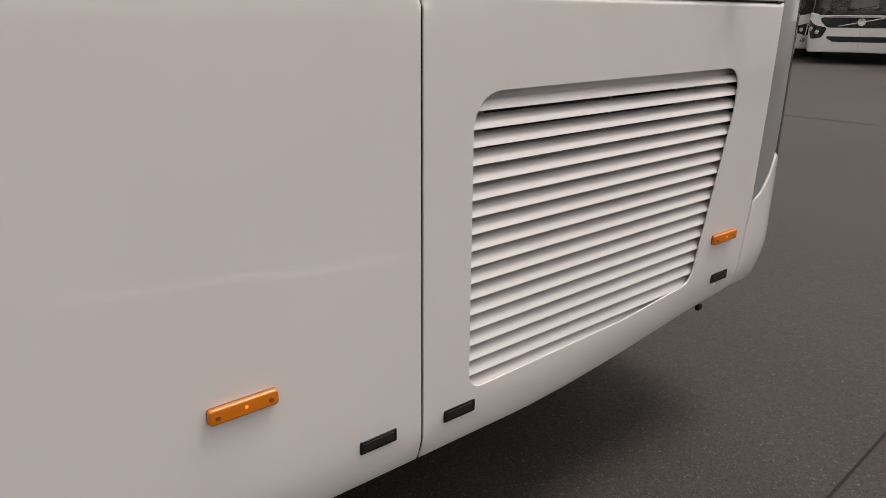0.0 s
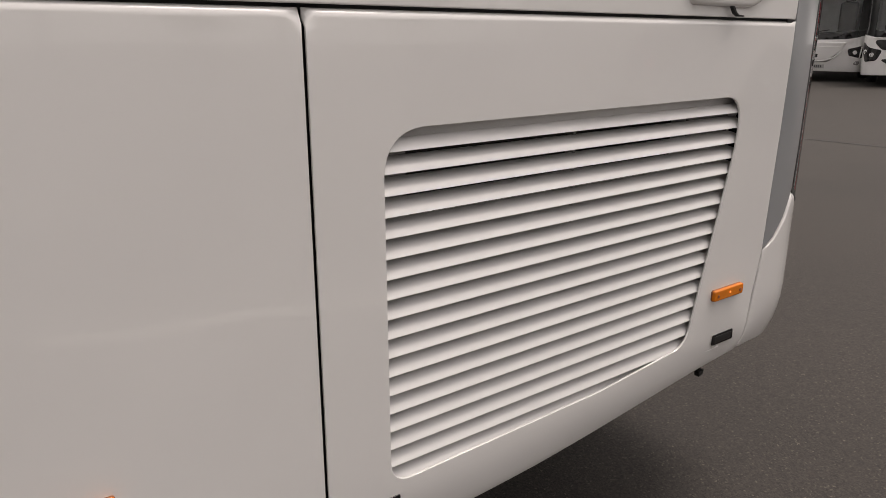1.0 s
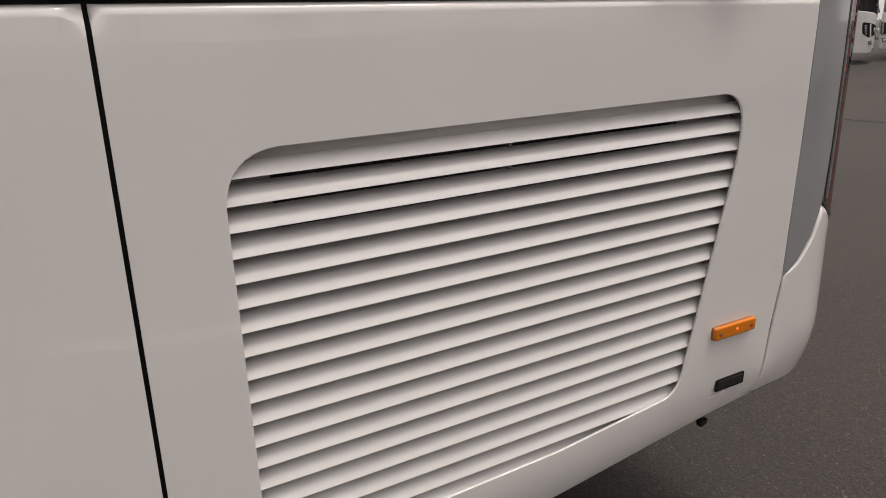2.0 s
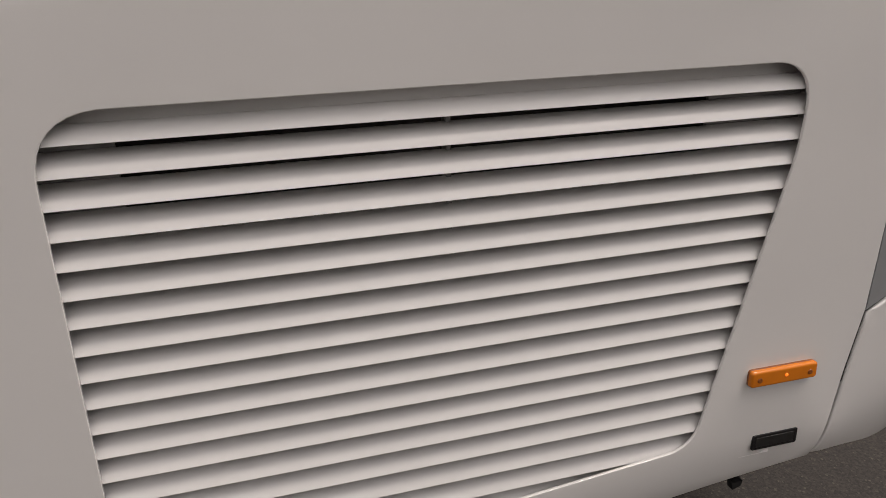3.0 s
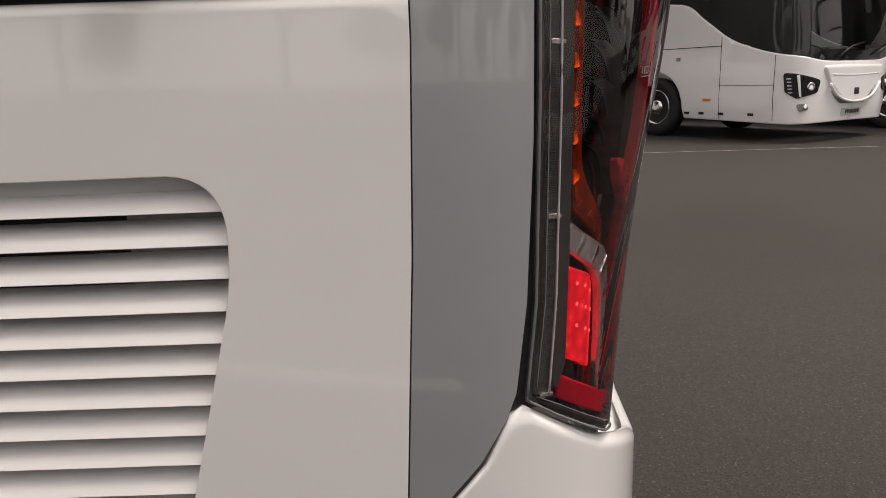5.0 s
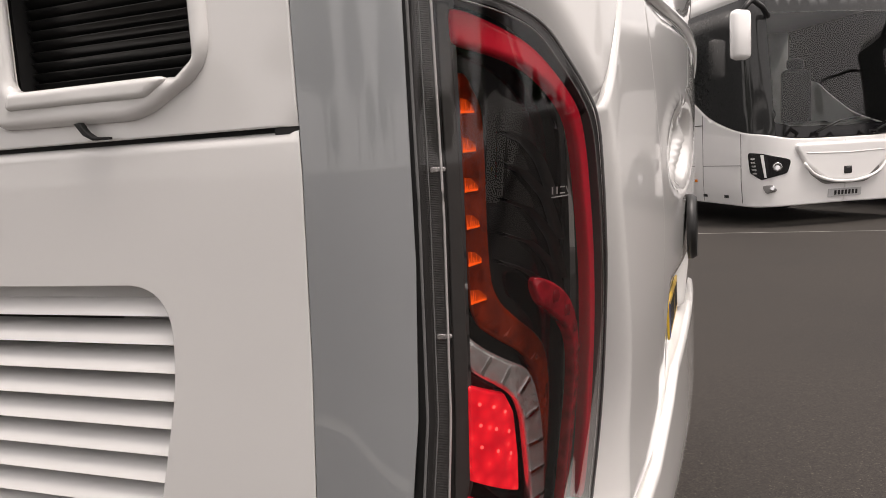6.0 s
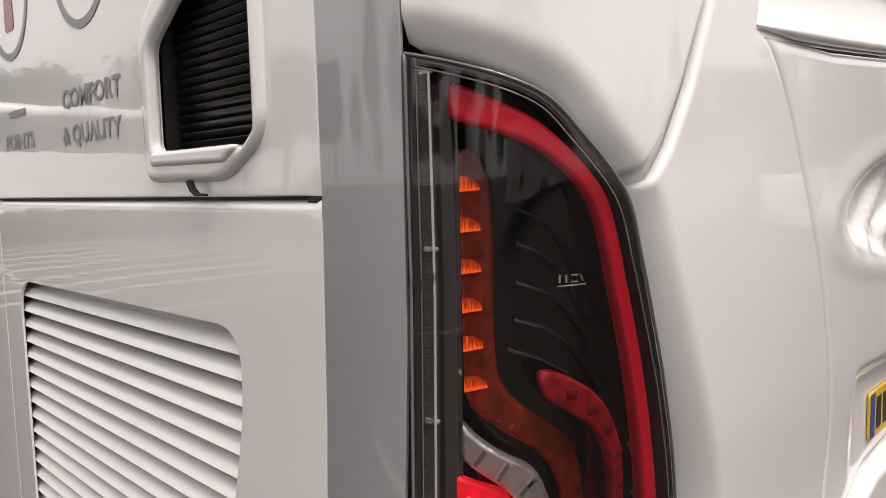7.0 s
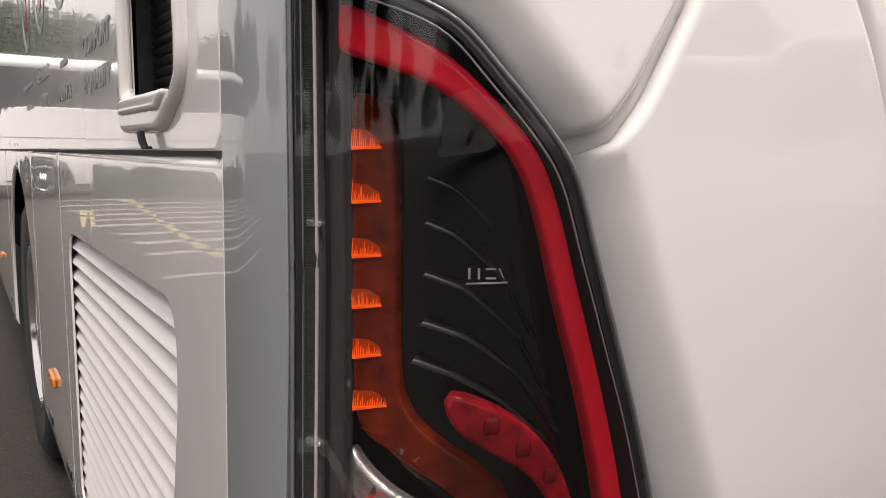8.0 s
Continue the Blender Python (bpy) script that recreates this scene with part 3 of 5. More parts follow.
# louvre blades behind the opening
def blade(k):
    z0 = 0.987 - 0.0315 * k
    x0, x1 = 0.085, 1.01
    yb = 0.010
    prof = [(0.0050, 0.0), (0.0068, 0.0042), (0.0093, 0.0084), (0.0130, 0.0124), (0.0190, 0.0160), (0.0280, 0.0186), (0.0400, 0.0204)]
    bm = bmesh.new()
    rows = []
    for x in (x0, 0.3, 0.53, 0.76, x1):
        rows.append([bm.verts.new((x, y - 0.010 + yb, z0 + z + 0.0095 * x)) for y, z in prof])
    back = []
    for x in (x0, 0.3, 0.53, 0.76, x1):
        back.append([bm.verts.new((x, y + 0.0012 - 0.010 + yb, z0 + z - 0.0006 + 0.0095 * x)) for y, z in prof])
    for a, b in zip(rows, rows[1:]):
        for j in range(len(prof) - 1):
            bm.faces.new((a[j], b[j], b[j + 1], a[j + 1]))
    for a, b in zip(back, back[1:]):
        for j in range(len(prof) - 1):
            bm.faces.new((a[j], a[j + 1], b[j + 1], b[j]))
    for i in range(4):
        bm.faces.new([bm.verts.new(v.co) for v in (rows[i][0], back[i][0], back[i + 1][0], rows[i + 1][0])])
        bm.faces.new([bm.verts.new(v.co) for v in (rows[i][-1], rows[i + 1][-1], back[i + 1][-1], back[i][-1])])
    return bm


for k in range(0, 18):
    part("louvre_blade", blade(k), SLAT, coach)
housing = part("radiator_housing", box((0.535, 0.21, 0.76), (1.0, 0.01, 0.62), 0.0), DARK, coach, "dark radiator housing behind the louvres", smooth=False)
part("top_plate", box((0.535, 0.12, 1.07), (1.0, 0.17, 0.01), 0.0), DARK, housing, smooth=False)
part("bottom_plate", box((0.535, 0.12, 0.45), (1.0, 0.17, 0.01), 0.0), DARK, housing, smooth=False)
for x, w in ((0.115, 0.13), (0.945, 0.14)):
    part("bracket", box((x, 0.050, 0.76), (w, 0.006, 0.56), 0.001), BRACKET, coach, "grey louvre end plate")
part("bracket", box((0.53, 0.044, 0.76), (0.006, 0.02, 0.56), 0.001), BRACKET, coach, "narrow upright louvre stay")
part("flange", box((0.55, 0.026, 1.032), (0.94, 0.004, 0.064), 0.0), SLAT, coach)

# rear wheel
WHEEL_X = -1.38
axle = pose(WHEEL_X, 0.0, 0.51, 90, 0, 0)
tyre = lathe([(0.30, -0.32), (0.44, -0.33), (0.505, -0.30), (0.515, -0.17), (0.505, -0.05), (0.45, -0.02), (0.33, -0.035), (0.30, -0.06)], axle)
wheel = part("wheel", tyre, RUBBER, coach, "rear wheel with a polished rim")
part("rim", lathe([(0.305, -0.25), (0.31, -0.03), (0.295, -0.035), (0.28, -0.12), (0.20, -0.15), (0.15, -0.10), (0.13, -0.04), (0.0, -0.035)], axle), CHROME, wheel)
for k in range(10):
    a = 2 * math.pi * k / 10
    m = axle @ Matrix.Translation((0.17 * math.cos(a), 0.17 * math.sin(a), -0.145))
    part("wheel_nut", lathe([(0.017, 0.0), (0.016, 0.03), (0.008, 0.036)], m, 6), CHROME, wheel)


# air intake: raised frame and dark louvres
frame_out = rounded([(0.774, 1.204, 0.02), (0.980, 1.202, 0.10), (1.066, 1.247, 0.05), (1.072, 1.505, 0.03), (0.92, 1.505, 0.05), (0.770, 1.405, 0.06)], 6)
air_intake = part("air_intake", sheet(frame_out, [INTAKE], lambda x, z, d: side_skin(x, z, d - 0.011), 0.03, 0.006, 0.010, 0.004), WHITE, coach, "raised white frame round a black louvred air intake")
sill = rounded([(0.800, 1.224, 0.005), (0.992, 1.223, 0.02), (1.028, 1.243, 0.01), (0.806, 1.243, 0.005)], 4)
part("sill", sheet(sill, [], lambda x, z, d: side_skin(x, z, d - 0.016), 0.02, 0.006, 0.006, 0.004), WHITE, air_intake)
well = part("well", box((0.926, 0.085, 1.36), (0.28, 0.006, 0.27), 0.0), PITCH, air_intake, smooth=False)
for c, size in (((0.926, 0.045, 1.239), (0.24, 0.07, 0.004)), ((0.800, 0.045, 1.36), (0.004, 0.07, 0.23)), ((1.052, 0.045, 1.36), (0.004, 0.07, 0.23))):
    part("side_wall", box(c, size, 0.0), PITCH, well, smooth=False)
for k in range(20):
    m = Matrix.Translation((0.926, 0.030, 1.250 + 0.0116 * k)) @ Matrix.Rotation(radians(-52), 4, 'X')
    b = bmesh.new()
    b2 = box((0, 0, 0), (0.245, 0.014, 0.0016), 0.0006)
    merge(b, b2, m)
    part("louvre_blade", b, LOUVRE, air_intake)
# release tab of the flap
tab = sheet([(0.896, 1.204), (0.907, 1.191), (0.919, 1.1855), (0.940, 1.1855), (0.940, 1.188), (0.921, 1.189), (0.912, 1.1945), (0.904, 1.205)][::1], [], lambda x, z, d: side_skin(x, z, d - 0.0135), 0.01, 0.004, 0.001, 0.006)
part("release_tab", tab, PITCH, coach, "black flap release tab")


# side marker lamps and dark flush reflectors along the skirt
def marker_lamp(x, z):
    base = thing("side_marker", "lit amber side marker lamp on the white skirt", "marker lamp", "amber side markers", at=pose(x, -0.0005, z))
    out = rounded([(-0.055, -0.0125, 0.005), (0.055, -0.0125, 0.005), (0.055, 0.0125, 0.005), (-0.055, 0.0125, 0.005)], 4)
    part("lens", sheet(out, [], lambda u, v, d: Vector((u, d - 0.010, v)), 0.012, 0.004, 0.0035, 0.008), AMBER, base)
    foot = rounded([(-0.0552, -0.0128, 0.005), (0.0552, -0.0128, 0.005), (0.0552, 0.0128, 0.005), (-0.0552, 0.0128, 0.005)], 4)
    part("foot", sheet(foot, [], lambda u, v, d: Vector((u, d - 0.003, v)), 0.02, 0.006, 0.0005, 0.003), AMBER_DARK, base)
    for sx in (-0.042, 0.042):
        part("screw", lathe([(0.0042, 0.0), (0.0035, 0.0016), (0.002, 0.0012), (0.0, 0.0012)], pose(sx, -0.0096, -0.001, 90), 12), AMBER_DARK, base)
    part("led", lathe([(0.003, 0.0), (0.0025, 0.0012), (0.0, 0.0015)], pose(0.002, -0.0096, 0.001, 90), 12), AMBER_GLOW, base)
    return base


mk = marker_lamp(-0.341, 0.5915)
copy_thing(mk, pose(1.005, -0.0005, 0.5985))
copy_thing(mk, pose(-2.9, -0.0005, 0.605))


def skirt_reflector(x, z):
    y = side_skin(x, z, 0).y
    base = thing("skirt_cap", "black flush cap set in the white skirt", "cap", "black skirt caps", at=pose(x, y - 0.0004, z))
    out = rounded([(-0.039, -0.0125, 0.003), (0.039, -0.0125, 0.003), (0.039, 0.0125, 0.003), (-0.039, 0.0125, 0.003)], 4)
    part("face", sheet(out, [], lambda u, v, d: Vector((u, d - 0.0014, v)), 0.02, 0.005, 0.0008, 0.002), BLACK_GLOSS, base)
    inset = rounded([(-0.033, -0.008, 0.002), (0.033, -0.008, 0.002), (0.033, 0.008, 0.002), (-0.033, 0.008, 0.002)], 4)
    part("inset", sheet(inset, [], lambda u, v, d: Vector((u, d - 0.0020, v)), 0.02, 0.005, 0.0005, 0.0006), BLACK, base)
    return base


cap = skirt_reflector(-0.099, 0.431)
for x, z in ((0.090, 0.422), (1.012, 0.486), (-0.50, 0.434), (-2.3, 0.463)):
    copy_thing(cap, pose(x, side_skin(x, z, 0).y - 0.0004, z))

part("drain_tab", sheet([(0.968, 0.390), (0.982, 0.394), (0.985, 0.404), (0.966, 0.402)], [], lambda x, z, d: Vector((x, d + 0.02, z)), 0.02, 0.01, 0.0, 0.012), PITCH, coach, "small black drain tab under the skirt")


# words and emblems printed on the upper panel
def words(text, x0, x1, z, height):
    cu = bpy.data.curves.new("lettering", 'FONT')
    cu.body = text
    cu.size = height / 0.70
    cu.extrude = 0.0002
    cu.offset = 0.0012
    cu.materials.append(LETTER)
    ob = new("lettering", cu)
    bpy.context.view_layer.update()
    w = ob.dimensions.x
    ob.parent = coach
    ob.matrix_world = pose(x0, -0.0012, z, 90) @ Matrix.Diagonal(((x1 - x0) / w, 1, 1, 1))
    return ob


words("COMFORT", 0.443, 0.688, 1.331, 0.029)
words("& QUALITY", 0.437, 0.684, 1.274, 0.028)
words("POINTS", 0.10, 0.28, 1.279, 0.028)
words("REVERSING", -0.338, -0.072, 1.344, 0.027)
words("CAMERA", -0.266, -0.129, 1.286, 0.027)
for x, z, w in ((0.19, 1.346, 0.10), (-0.62, 1.358, 0.25), (-0.60, 1.300, 0.19)):
    part("print_bar", box((x, -0.0012, z), (w, 0.0006, 0.012), 0.0), LETTER, coach, smooth=False)
for x in (0.555, 0.18, -0.20, -0.57):
    ring = [(x + 0.120 * math.cos(a), 1.565 + 0.120 * math.sin(a)) for a in [2 * math.pi * k / 48 for k in range(48)]]
    hole = [(x + 0.106 * math.cos(a), 1.565 + 0.106 * math.sin(a)) for a in [2 * math.pi * k / 48 for k in range(48)]]
    part("printed_ring", sheet(ring, [hole], lambda u, z, d: side_skin(u, z, d - 0.0012), 0.05, 0.02, 0.0, 0.0008), LETTER, coach, smooth=False)
    sign = rounded([(x - 0.028, 1.50, 0.01), (x + 0.028, 1.50, 0.01), (x + 0.02, 1.62, 0.01), (x - 0.02, 1.62, 0.01)], 4)
    part("printed_sign", sheet(sign, [], lambda u, z, d: side_skin(u, z, d - 0.0012), 0.05, 0.02, 0.0, 0.0008), RED_DARK, coach, smooth=False)

# ---- tail lamp ----
tail_lamp = part("tail_lamp", sheet(grown(LAMP, 0.001)[::-1], [], lambda u, z, d: lamp_skin(u, z, d + 0.042), 0.02, 0.01, 0.0, 0.003), BLACK_GLOSS, coach, "tall wrap-round tail lamp under a clear cover")


def lamp_piece(name, outline, depth, material, r=0.003, thick=0.005, label="", step=0.012):
    if len(outline) > 10:
        outline = softened(outline)
    area = sum(a[0] * b[1] - b[0] * a[1] for a, b in zip(outline, outline[1:] + outline[:1]))
    out = outline if area > 0 else outline[::-1]
    df = depth if callable(depth) else (lambda u: depth)
    return part(name, sheet(out, [], lambda u, z, d: lamp_skin(u, z, d + df(u)), step, 0.005, r, thick), material, tail_lamp, label)


def step_depth(base):
    """Depth of a piece that faces more to the rear than the cover does."""
    return lambda u: base + min(0.016, max(0.0, 0.85 * (u - 0.157)))


cover = lamp_piece("cover", LAMP, 0.0, LENS, 0.004, 0.0, "clear plastic cover")
cover.visible_shadow = False
# rim round the cover
rim_in = grown(LAMP, -0.007)
a_lamp = LAMP[::-1]
part("rim", sheet(grown(a_lamp, 0.001), [rim_in], lambda u, z, d: lamp_skin(u, z, d + 0.003), 0.02, 0.008, 0.0, 0.030), GREY_RIB, tail_lamp)
# ribbed strip along the front edge
edge = bmesh.new()
loop = [lamp_skin(u, z, -0.0005) for u, z in dense(LAMP, 0.01)]
merge(edge, tube(loop + loop[:1], 0.0016, 6))
part("moulded_edge", edge, EDGE_GREY, tail_lamp)
step_edge = bmesh.new()
loop = [lamp_skin(u, z, 0.0006) for u, z in dense(grown(LAMP, -0.010), 0.01)]
merge(step_edge, tube(loop + loop[:1], 0.0009, 6))
part("moulded_edge", step_edge, EDGE_GREY, tail_lamp)
strip = [(0.115, 1.298), (0.133, 1.294), (0.135, 1.100), (0.131, 0.900), (0.123, 0.800), (0.105, 0.805), (0.112, 0.900), (0.117, 1.100)]
lamp_piece("ribbed_strip", strip, 0.004, LENS_RIB, 0.002, 0.004)
strip_b = [(0.138, 1.288), (0.151, 1.285), (0.153, 1.100), (0.149, 0.839), (0.139, 0.800), (0.129, 0.810), (0.135, 0.900), (0.139, 1.100)]
lamp_piece("ribbed_strip", strip_b, 0.010, SMOKE, 0.002, 0.004)
lamp_piece("bezel", [(0.109, 1.300), (0.130, 1.296), (0.156, 1.288), (0.156, 1.100), (0.152, 0.835), (0.138, 0.790), (0.102, 0.802), (0.110, 0.950)], 0.015, SMOKE, 0.0, 0.003)
ribs = bmesh.new()
for k in range(300):
    z = 0.812 + 0.0016 * k
    u0 = 0.1185 - 0.006 * (1 - ease(z, 0.8, 1.0))
    row = [ribs.verts.new(lamp_skin(u, z + dz, dd)) for u in (u0, u0 + 0.012) for dz, dd in ((-0.0007, 0.004), (0.0, 0.0034), (0.0007, 0.004))]
    ribs.faces.new((row[0], row[3], row[4], row[1]))
    ribs.faces.new((row[1], row[4], row[5], row[2]))
tagged(part("ribs", ribs, LENS_RIB, tail_lamp), kind="stuff")
# ridge along the clear cover's edge, its highlight painted on as white
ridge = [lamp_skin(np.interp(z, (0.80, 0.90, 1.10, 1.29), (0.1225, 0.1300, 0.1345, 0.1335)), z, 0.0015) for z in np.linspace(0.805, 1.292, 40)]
part("ridge", tube(ridge, 0.0013, 8), LENS_GLINT, tail_lamp, "moulded ridge of the clear cover, coloured white for its glint")
for z, u in ((1.290, 0.131), (1.136, 0.132), (0.980, 0.129), (0.803, 0.121)):
    lamp_piece("clip", rounded([(u - 0.008, z - 0.003, 0.002), (u + 0.007, z - 0.002, 0.002), (u + 0.007, z + 0.002, 0.002), (u - 0.008, z + 0.003, 0.002)], 3), 0.001, SILVER, 0.001, 0.003)
# red light guide
band = [(0.149, 1.279), (0.155, 1.279), (0.168, 1.275), (0.197, 1.261), (0.229, 1.245), (0.262, 1.214), (0.287, 1.185), (0.301, 1.151), (0.320, 1.093), (0.353, 1.013), (0.390, 0.925), (0.415, 0.850), (0.434, 0.770), (0.440, 0.712)]
band += [(0.412, 0.716), (0.408, 0.775), (0.388, 0.860), (0.365, 0.925), (0.330, 1.017), (0.303, 1.085), (0.285, 1.147), (0.272, 1.179), (0.247, 1.206), (0.219, 1.226), (0.183, 1.239), (0.162, 1.245), (0.154, 1.248), (0.149, 1.250)]
lamp_piece("light_guide", band, 0.006, RED_BAND, 0.005, 0.008, "red light guide")
amber = [(0.152, 1.222), (0.154, 1.156), (0.154, 1.042), (0.155, 1.005), (0.165, 0.981), (0.194, 0.962), (0.226, 0.945), (0.252, 0.917), (0.265, 0.880), (0.273, 0.786), (0.273, 0.739), (0.308, 0.728), (0.311, 0.780), (0.301, 0.887), (0.284, 0.936), (0.255, 0.961), (0.220, 0.982), (0.192, 1.005), (0.184, 1.037), (0.186, 1.176), (0.181, 1.202), (0.166, 1.225)]
indicator = lamp_piece("indicator", amber, step_depth(0.016), AMBER_LAMP, 0.005, 0.008, "dark amber indicator bar")
rng = random.Random(5)
for k, z in enumerate((1.187, 1.151, 1.114, 1.079, 1.044, 1.007)):
    w = 0.017 if k < 5 else 0.021
    u0 = 0.1570
    lamp_piece("prism", [(u0, z - 0.001), (u0 + w, z), (u0 + w * 0.95, z + 0.006), (u0 + w * 0.5, z + 0.012), (u0, z + 0.013)], step_depth(0.0150), AMBER_HALO, 0.0, 0.002).parent = indicator
    lamp_piece("prism", [(u0, z - 0.001), (u0 + w, z), (u0 + w, z + 0.0016), (u0, z + 0.0018)], step_depth(0.0142), AMBER_STEP, 0.0, 0.002).parent = indicator
    comb = bmesh.new()
    n = 15
    for j in range(n):
        a = u0 + w * (j + 0.1) / n
        h = (0.0125 - 0.0085 * j / n) * rng.uniform(0.35, 1.15)
        lean = rng.uniform(-0.4, 0.6) * w / n
        ring = [comb.verts.new(lamp_skin(u, zz, step_depth(0.0136)(u))) for u, zz in ((a, z + 0.001), (a + w * 0.62 / n, z + 0.001), (a + w * 0.42 / n + lean, z + 0.001 + h), (a + w * 0.16 / n + lean, z + 0.001 + h * 0.95))]
        comb.faces.new(ring)
    part("prism_comb", comb, AMBER_STEP, indicator, smooth=False)
for u, z in ((0.170, 0.992), (0.186, 0.980), (0.206, 0.968), (0.228, 0.955), (0.248, 0.935)):
    ob = lamp_piece("prism", [(u - 0.009, z + 0.001), (u + 0.006, z - 0.009), (u + 0.011, z - 0.002), (u + 0.001, z + 0.006)], step_depth(0.0150), AMBER_LAMP, 0.0, 0.003)
    ob.parent = indicator
lower = [(0.224, 1.027), (0.252, 1.021), (0.296, 0.996), (0.327, 0.956), (0.344, 0.915), (0.354, 0.860), (0.357, 0.775), (0.357, 0.722), (0.333, 0.730), (0.333, 0.780), (0.331, 0.873), (0.320, 0.927), (0.292, 0.963), (0.255, 0.985), (0.231, 1.001)]
fog = lamp_piece("rear_lamp", lower, 0.010, RED_FOG, 0.004, 0.008, "dark red lamp window")
for u, z, r in ((0.261, 1.002, 0.0075), (0.286, 0.983, 0.0075), (0.311, 0.960, 0.0075), (0.331, 0.931, 0.0065), (0.3385, 0.896, 0.006), (0.3425, 0.861, 0.006), (0.344, 0.826, 0.006)):
    lamp_piece("facet", [(u + r * math.cos(a), z + r * 1.3 * math.sin(a)) for a in [2 * math.pi * k / 10 for k in range(10)]], 0.0088, RED_DARK, 0.003, 0.002).parent = fog
mirror = [(0.148, 0.981), (0.164, 0.964), (0.195, 0.946), (0.228, 0.931), (0.246, 0.885), (0.256, 0.830), (0.256, 0.752), (0.226, 0.767), (0.218, 0.840), (0.211, 0.894), (0.192, 0.917), (0.157, 0.936), (0.148, 0.946)]
rev = lamp_piece("reversing_lamp", mirror, 0.018, SILVER, 0.004, 0.006, "silvered reversing lamp reflector")
for (u0, z0), (u1, z1) in (((0.164, 0.939), (0.175, 0.954)), ((0.186, 0.926), (0.196, 0.941)), ((0.207, 0.911), (0.223, 0.925)), ((0.214, 0.885), (0.238, 0.889)), ((0.219, 0.854), (0.248, 0.853)), ((0.221, 0.824), (0.252, 0.822)), ((0.223, 0.793), (0.252, 0.791))):
    lamp_piece("flute", [(u0, z0), (u1, z1), (u1 + 0.002, z1 - 0.004), (u0 + 0.002, z0 - 0.004)], 0.0165, CHROME, 0.0, 0.002).parent = rev
brake = lamp_piece("brake_lamp", [(0.149, 0.928), (0.192, 0.911), (0.206, 0.889), (0.213, 0.841), (0.213, 0.800), (0.146, 0.834)], lambda u: 0.007 + 0.36 * max(0.0, u - 0.148), BRAKE, 0.003, 0.008, "lit red brake lamp")
for k, (u, z) in enumerate(((0.160, 0.909), (0.176, 0.903), (0.191, 0.894), (0.160, 0.888), (0.178, 0.880), (0.196, 0.872), (0.160, 0.866), (0.179, 0.857), (0.198, 0.848))):
    lamp_piece("led", [(u + 0.0019 * math.cos(a), z + 0.0018 * math.sin(a)) for a in [2 * math.pi * j / 10 for j in range(10)]], lambda u: 0.0062 + 0.36 * max(0.0, u - 0.148), LED_RED, 0.0, 0.002).parent = brake
lamp_piece("reflector", [(0.136, 0.820), (0.243, 0.763), (0.372, 0.720), (0.372, 0.700), (0.243, 0.737), (0.136, 0.793)], 0.010, RED_REFLEX, 0.002, 0.006, "red reflector strip")
# curved fins on the black inner panel
for pts in (((0.211, 1.168), (0.231, 1.161), (0.256, 1.140), (0.282, 1.100)), ((0.209, 1.138), (0.231, 1.130), (0.268, 1.102), (0.299, 1.056)), ((0.208, 1.103), (0.240, 1.093), (0.284, 1.058), (0.316, 1.012)), ((0.206, 1.069), (0.241, 1.059), (0.281, 1.033), (0.327, 0.983)), ((0.199, 1.042), (0.231, 1.032), (0.267, 1.014), (0.318, 0.976))):
    fin = bmesh.new()
    rows = []
    n = 16
    for k in range(n + 1):
        s = k / n * (len(pts) - 1)
        i = min(int(s), len(pts) - 2)
        f = s - i
        u, z = pts[i][0] * (1 - f) + pts[i + 1][0] * f, pts[i][1] * (1 - f) + pts[i + 1][1] * f
        rows.append([fin.verts.new(lamp_skin(u, z - 0.0022, 0.042)), fin.verts.new(lamp_skin(u, z, 0.026)), fin.verts.new(lamp_skin(u, z + 0.0016, 0.042))])
    for a, b in zip(rows, rows[1:]):
        fin.faces.new((a[0], b[0], b[1], a[1]))
        fin.faces.new((a[1], b[1], b[2], a[2]))
    part("fin", fin, FIN_BLACK, tail_lamp)
# maker's mark, as plain strokes
for pts in ([(0.242, 1.1025), (0.268, 1.1035), (0.268, 1.1045), (0.242, 1.1035)], [(0.243, 1.106), (0.2445, 1.106), (0.2445, 1.113), (0.243, 1.113)], [(0.249, 1.106), (0.2505, 1.106), (0.2505, 1.113), (0.249, 1.113)], [(0.254, 1.106), (0.2605, 1.106), (0.2605, 1.1072), (0.254, 1.1072)], [(0.254, 1.112), (0.2605, 1.112), (0.2605, 1.1132), (0.254, 1.1132)], [(0.262, 1.113), (0.2645, 1.107), (0.2655, 1.107), (0.263, 1.113)]):
    lamp_piece("maker_mark", pts, 0.001, MARK, 0.0, 0.0005)

# engine door furniture
handle = part("door_handle", lathe([(0.066, 0.0), (0.066, 0.010), (0.060, 0.018), (0.052, 0.018), (0.048, 0.006), (0.0, 0.004)], Matrix.Translation(body_skin(1.12, 0.985, -0.001)) @ (Matrix.Rotation(radians(90), 4, 'Y')), 32), BLACK, engine_door, "round black recessed pull")
grip = bmesh.new()
add_box(grip, body_skin(1.12, 0.985, -0.012), (0.010, 0.022, 0.10), 0.004)
part("grip", grip, BLACK_GLOSS, handle)


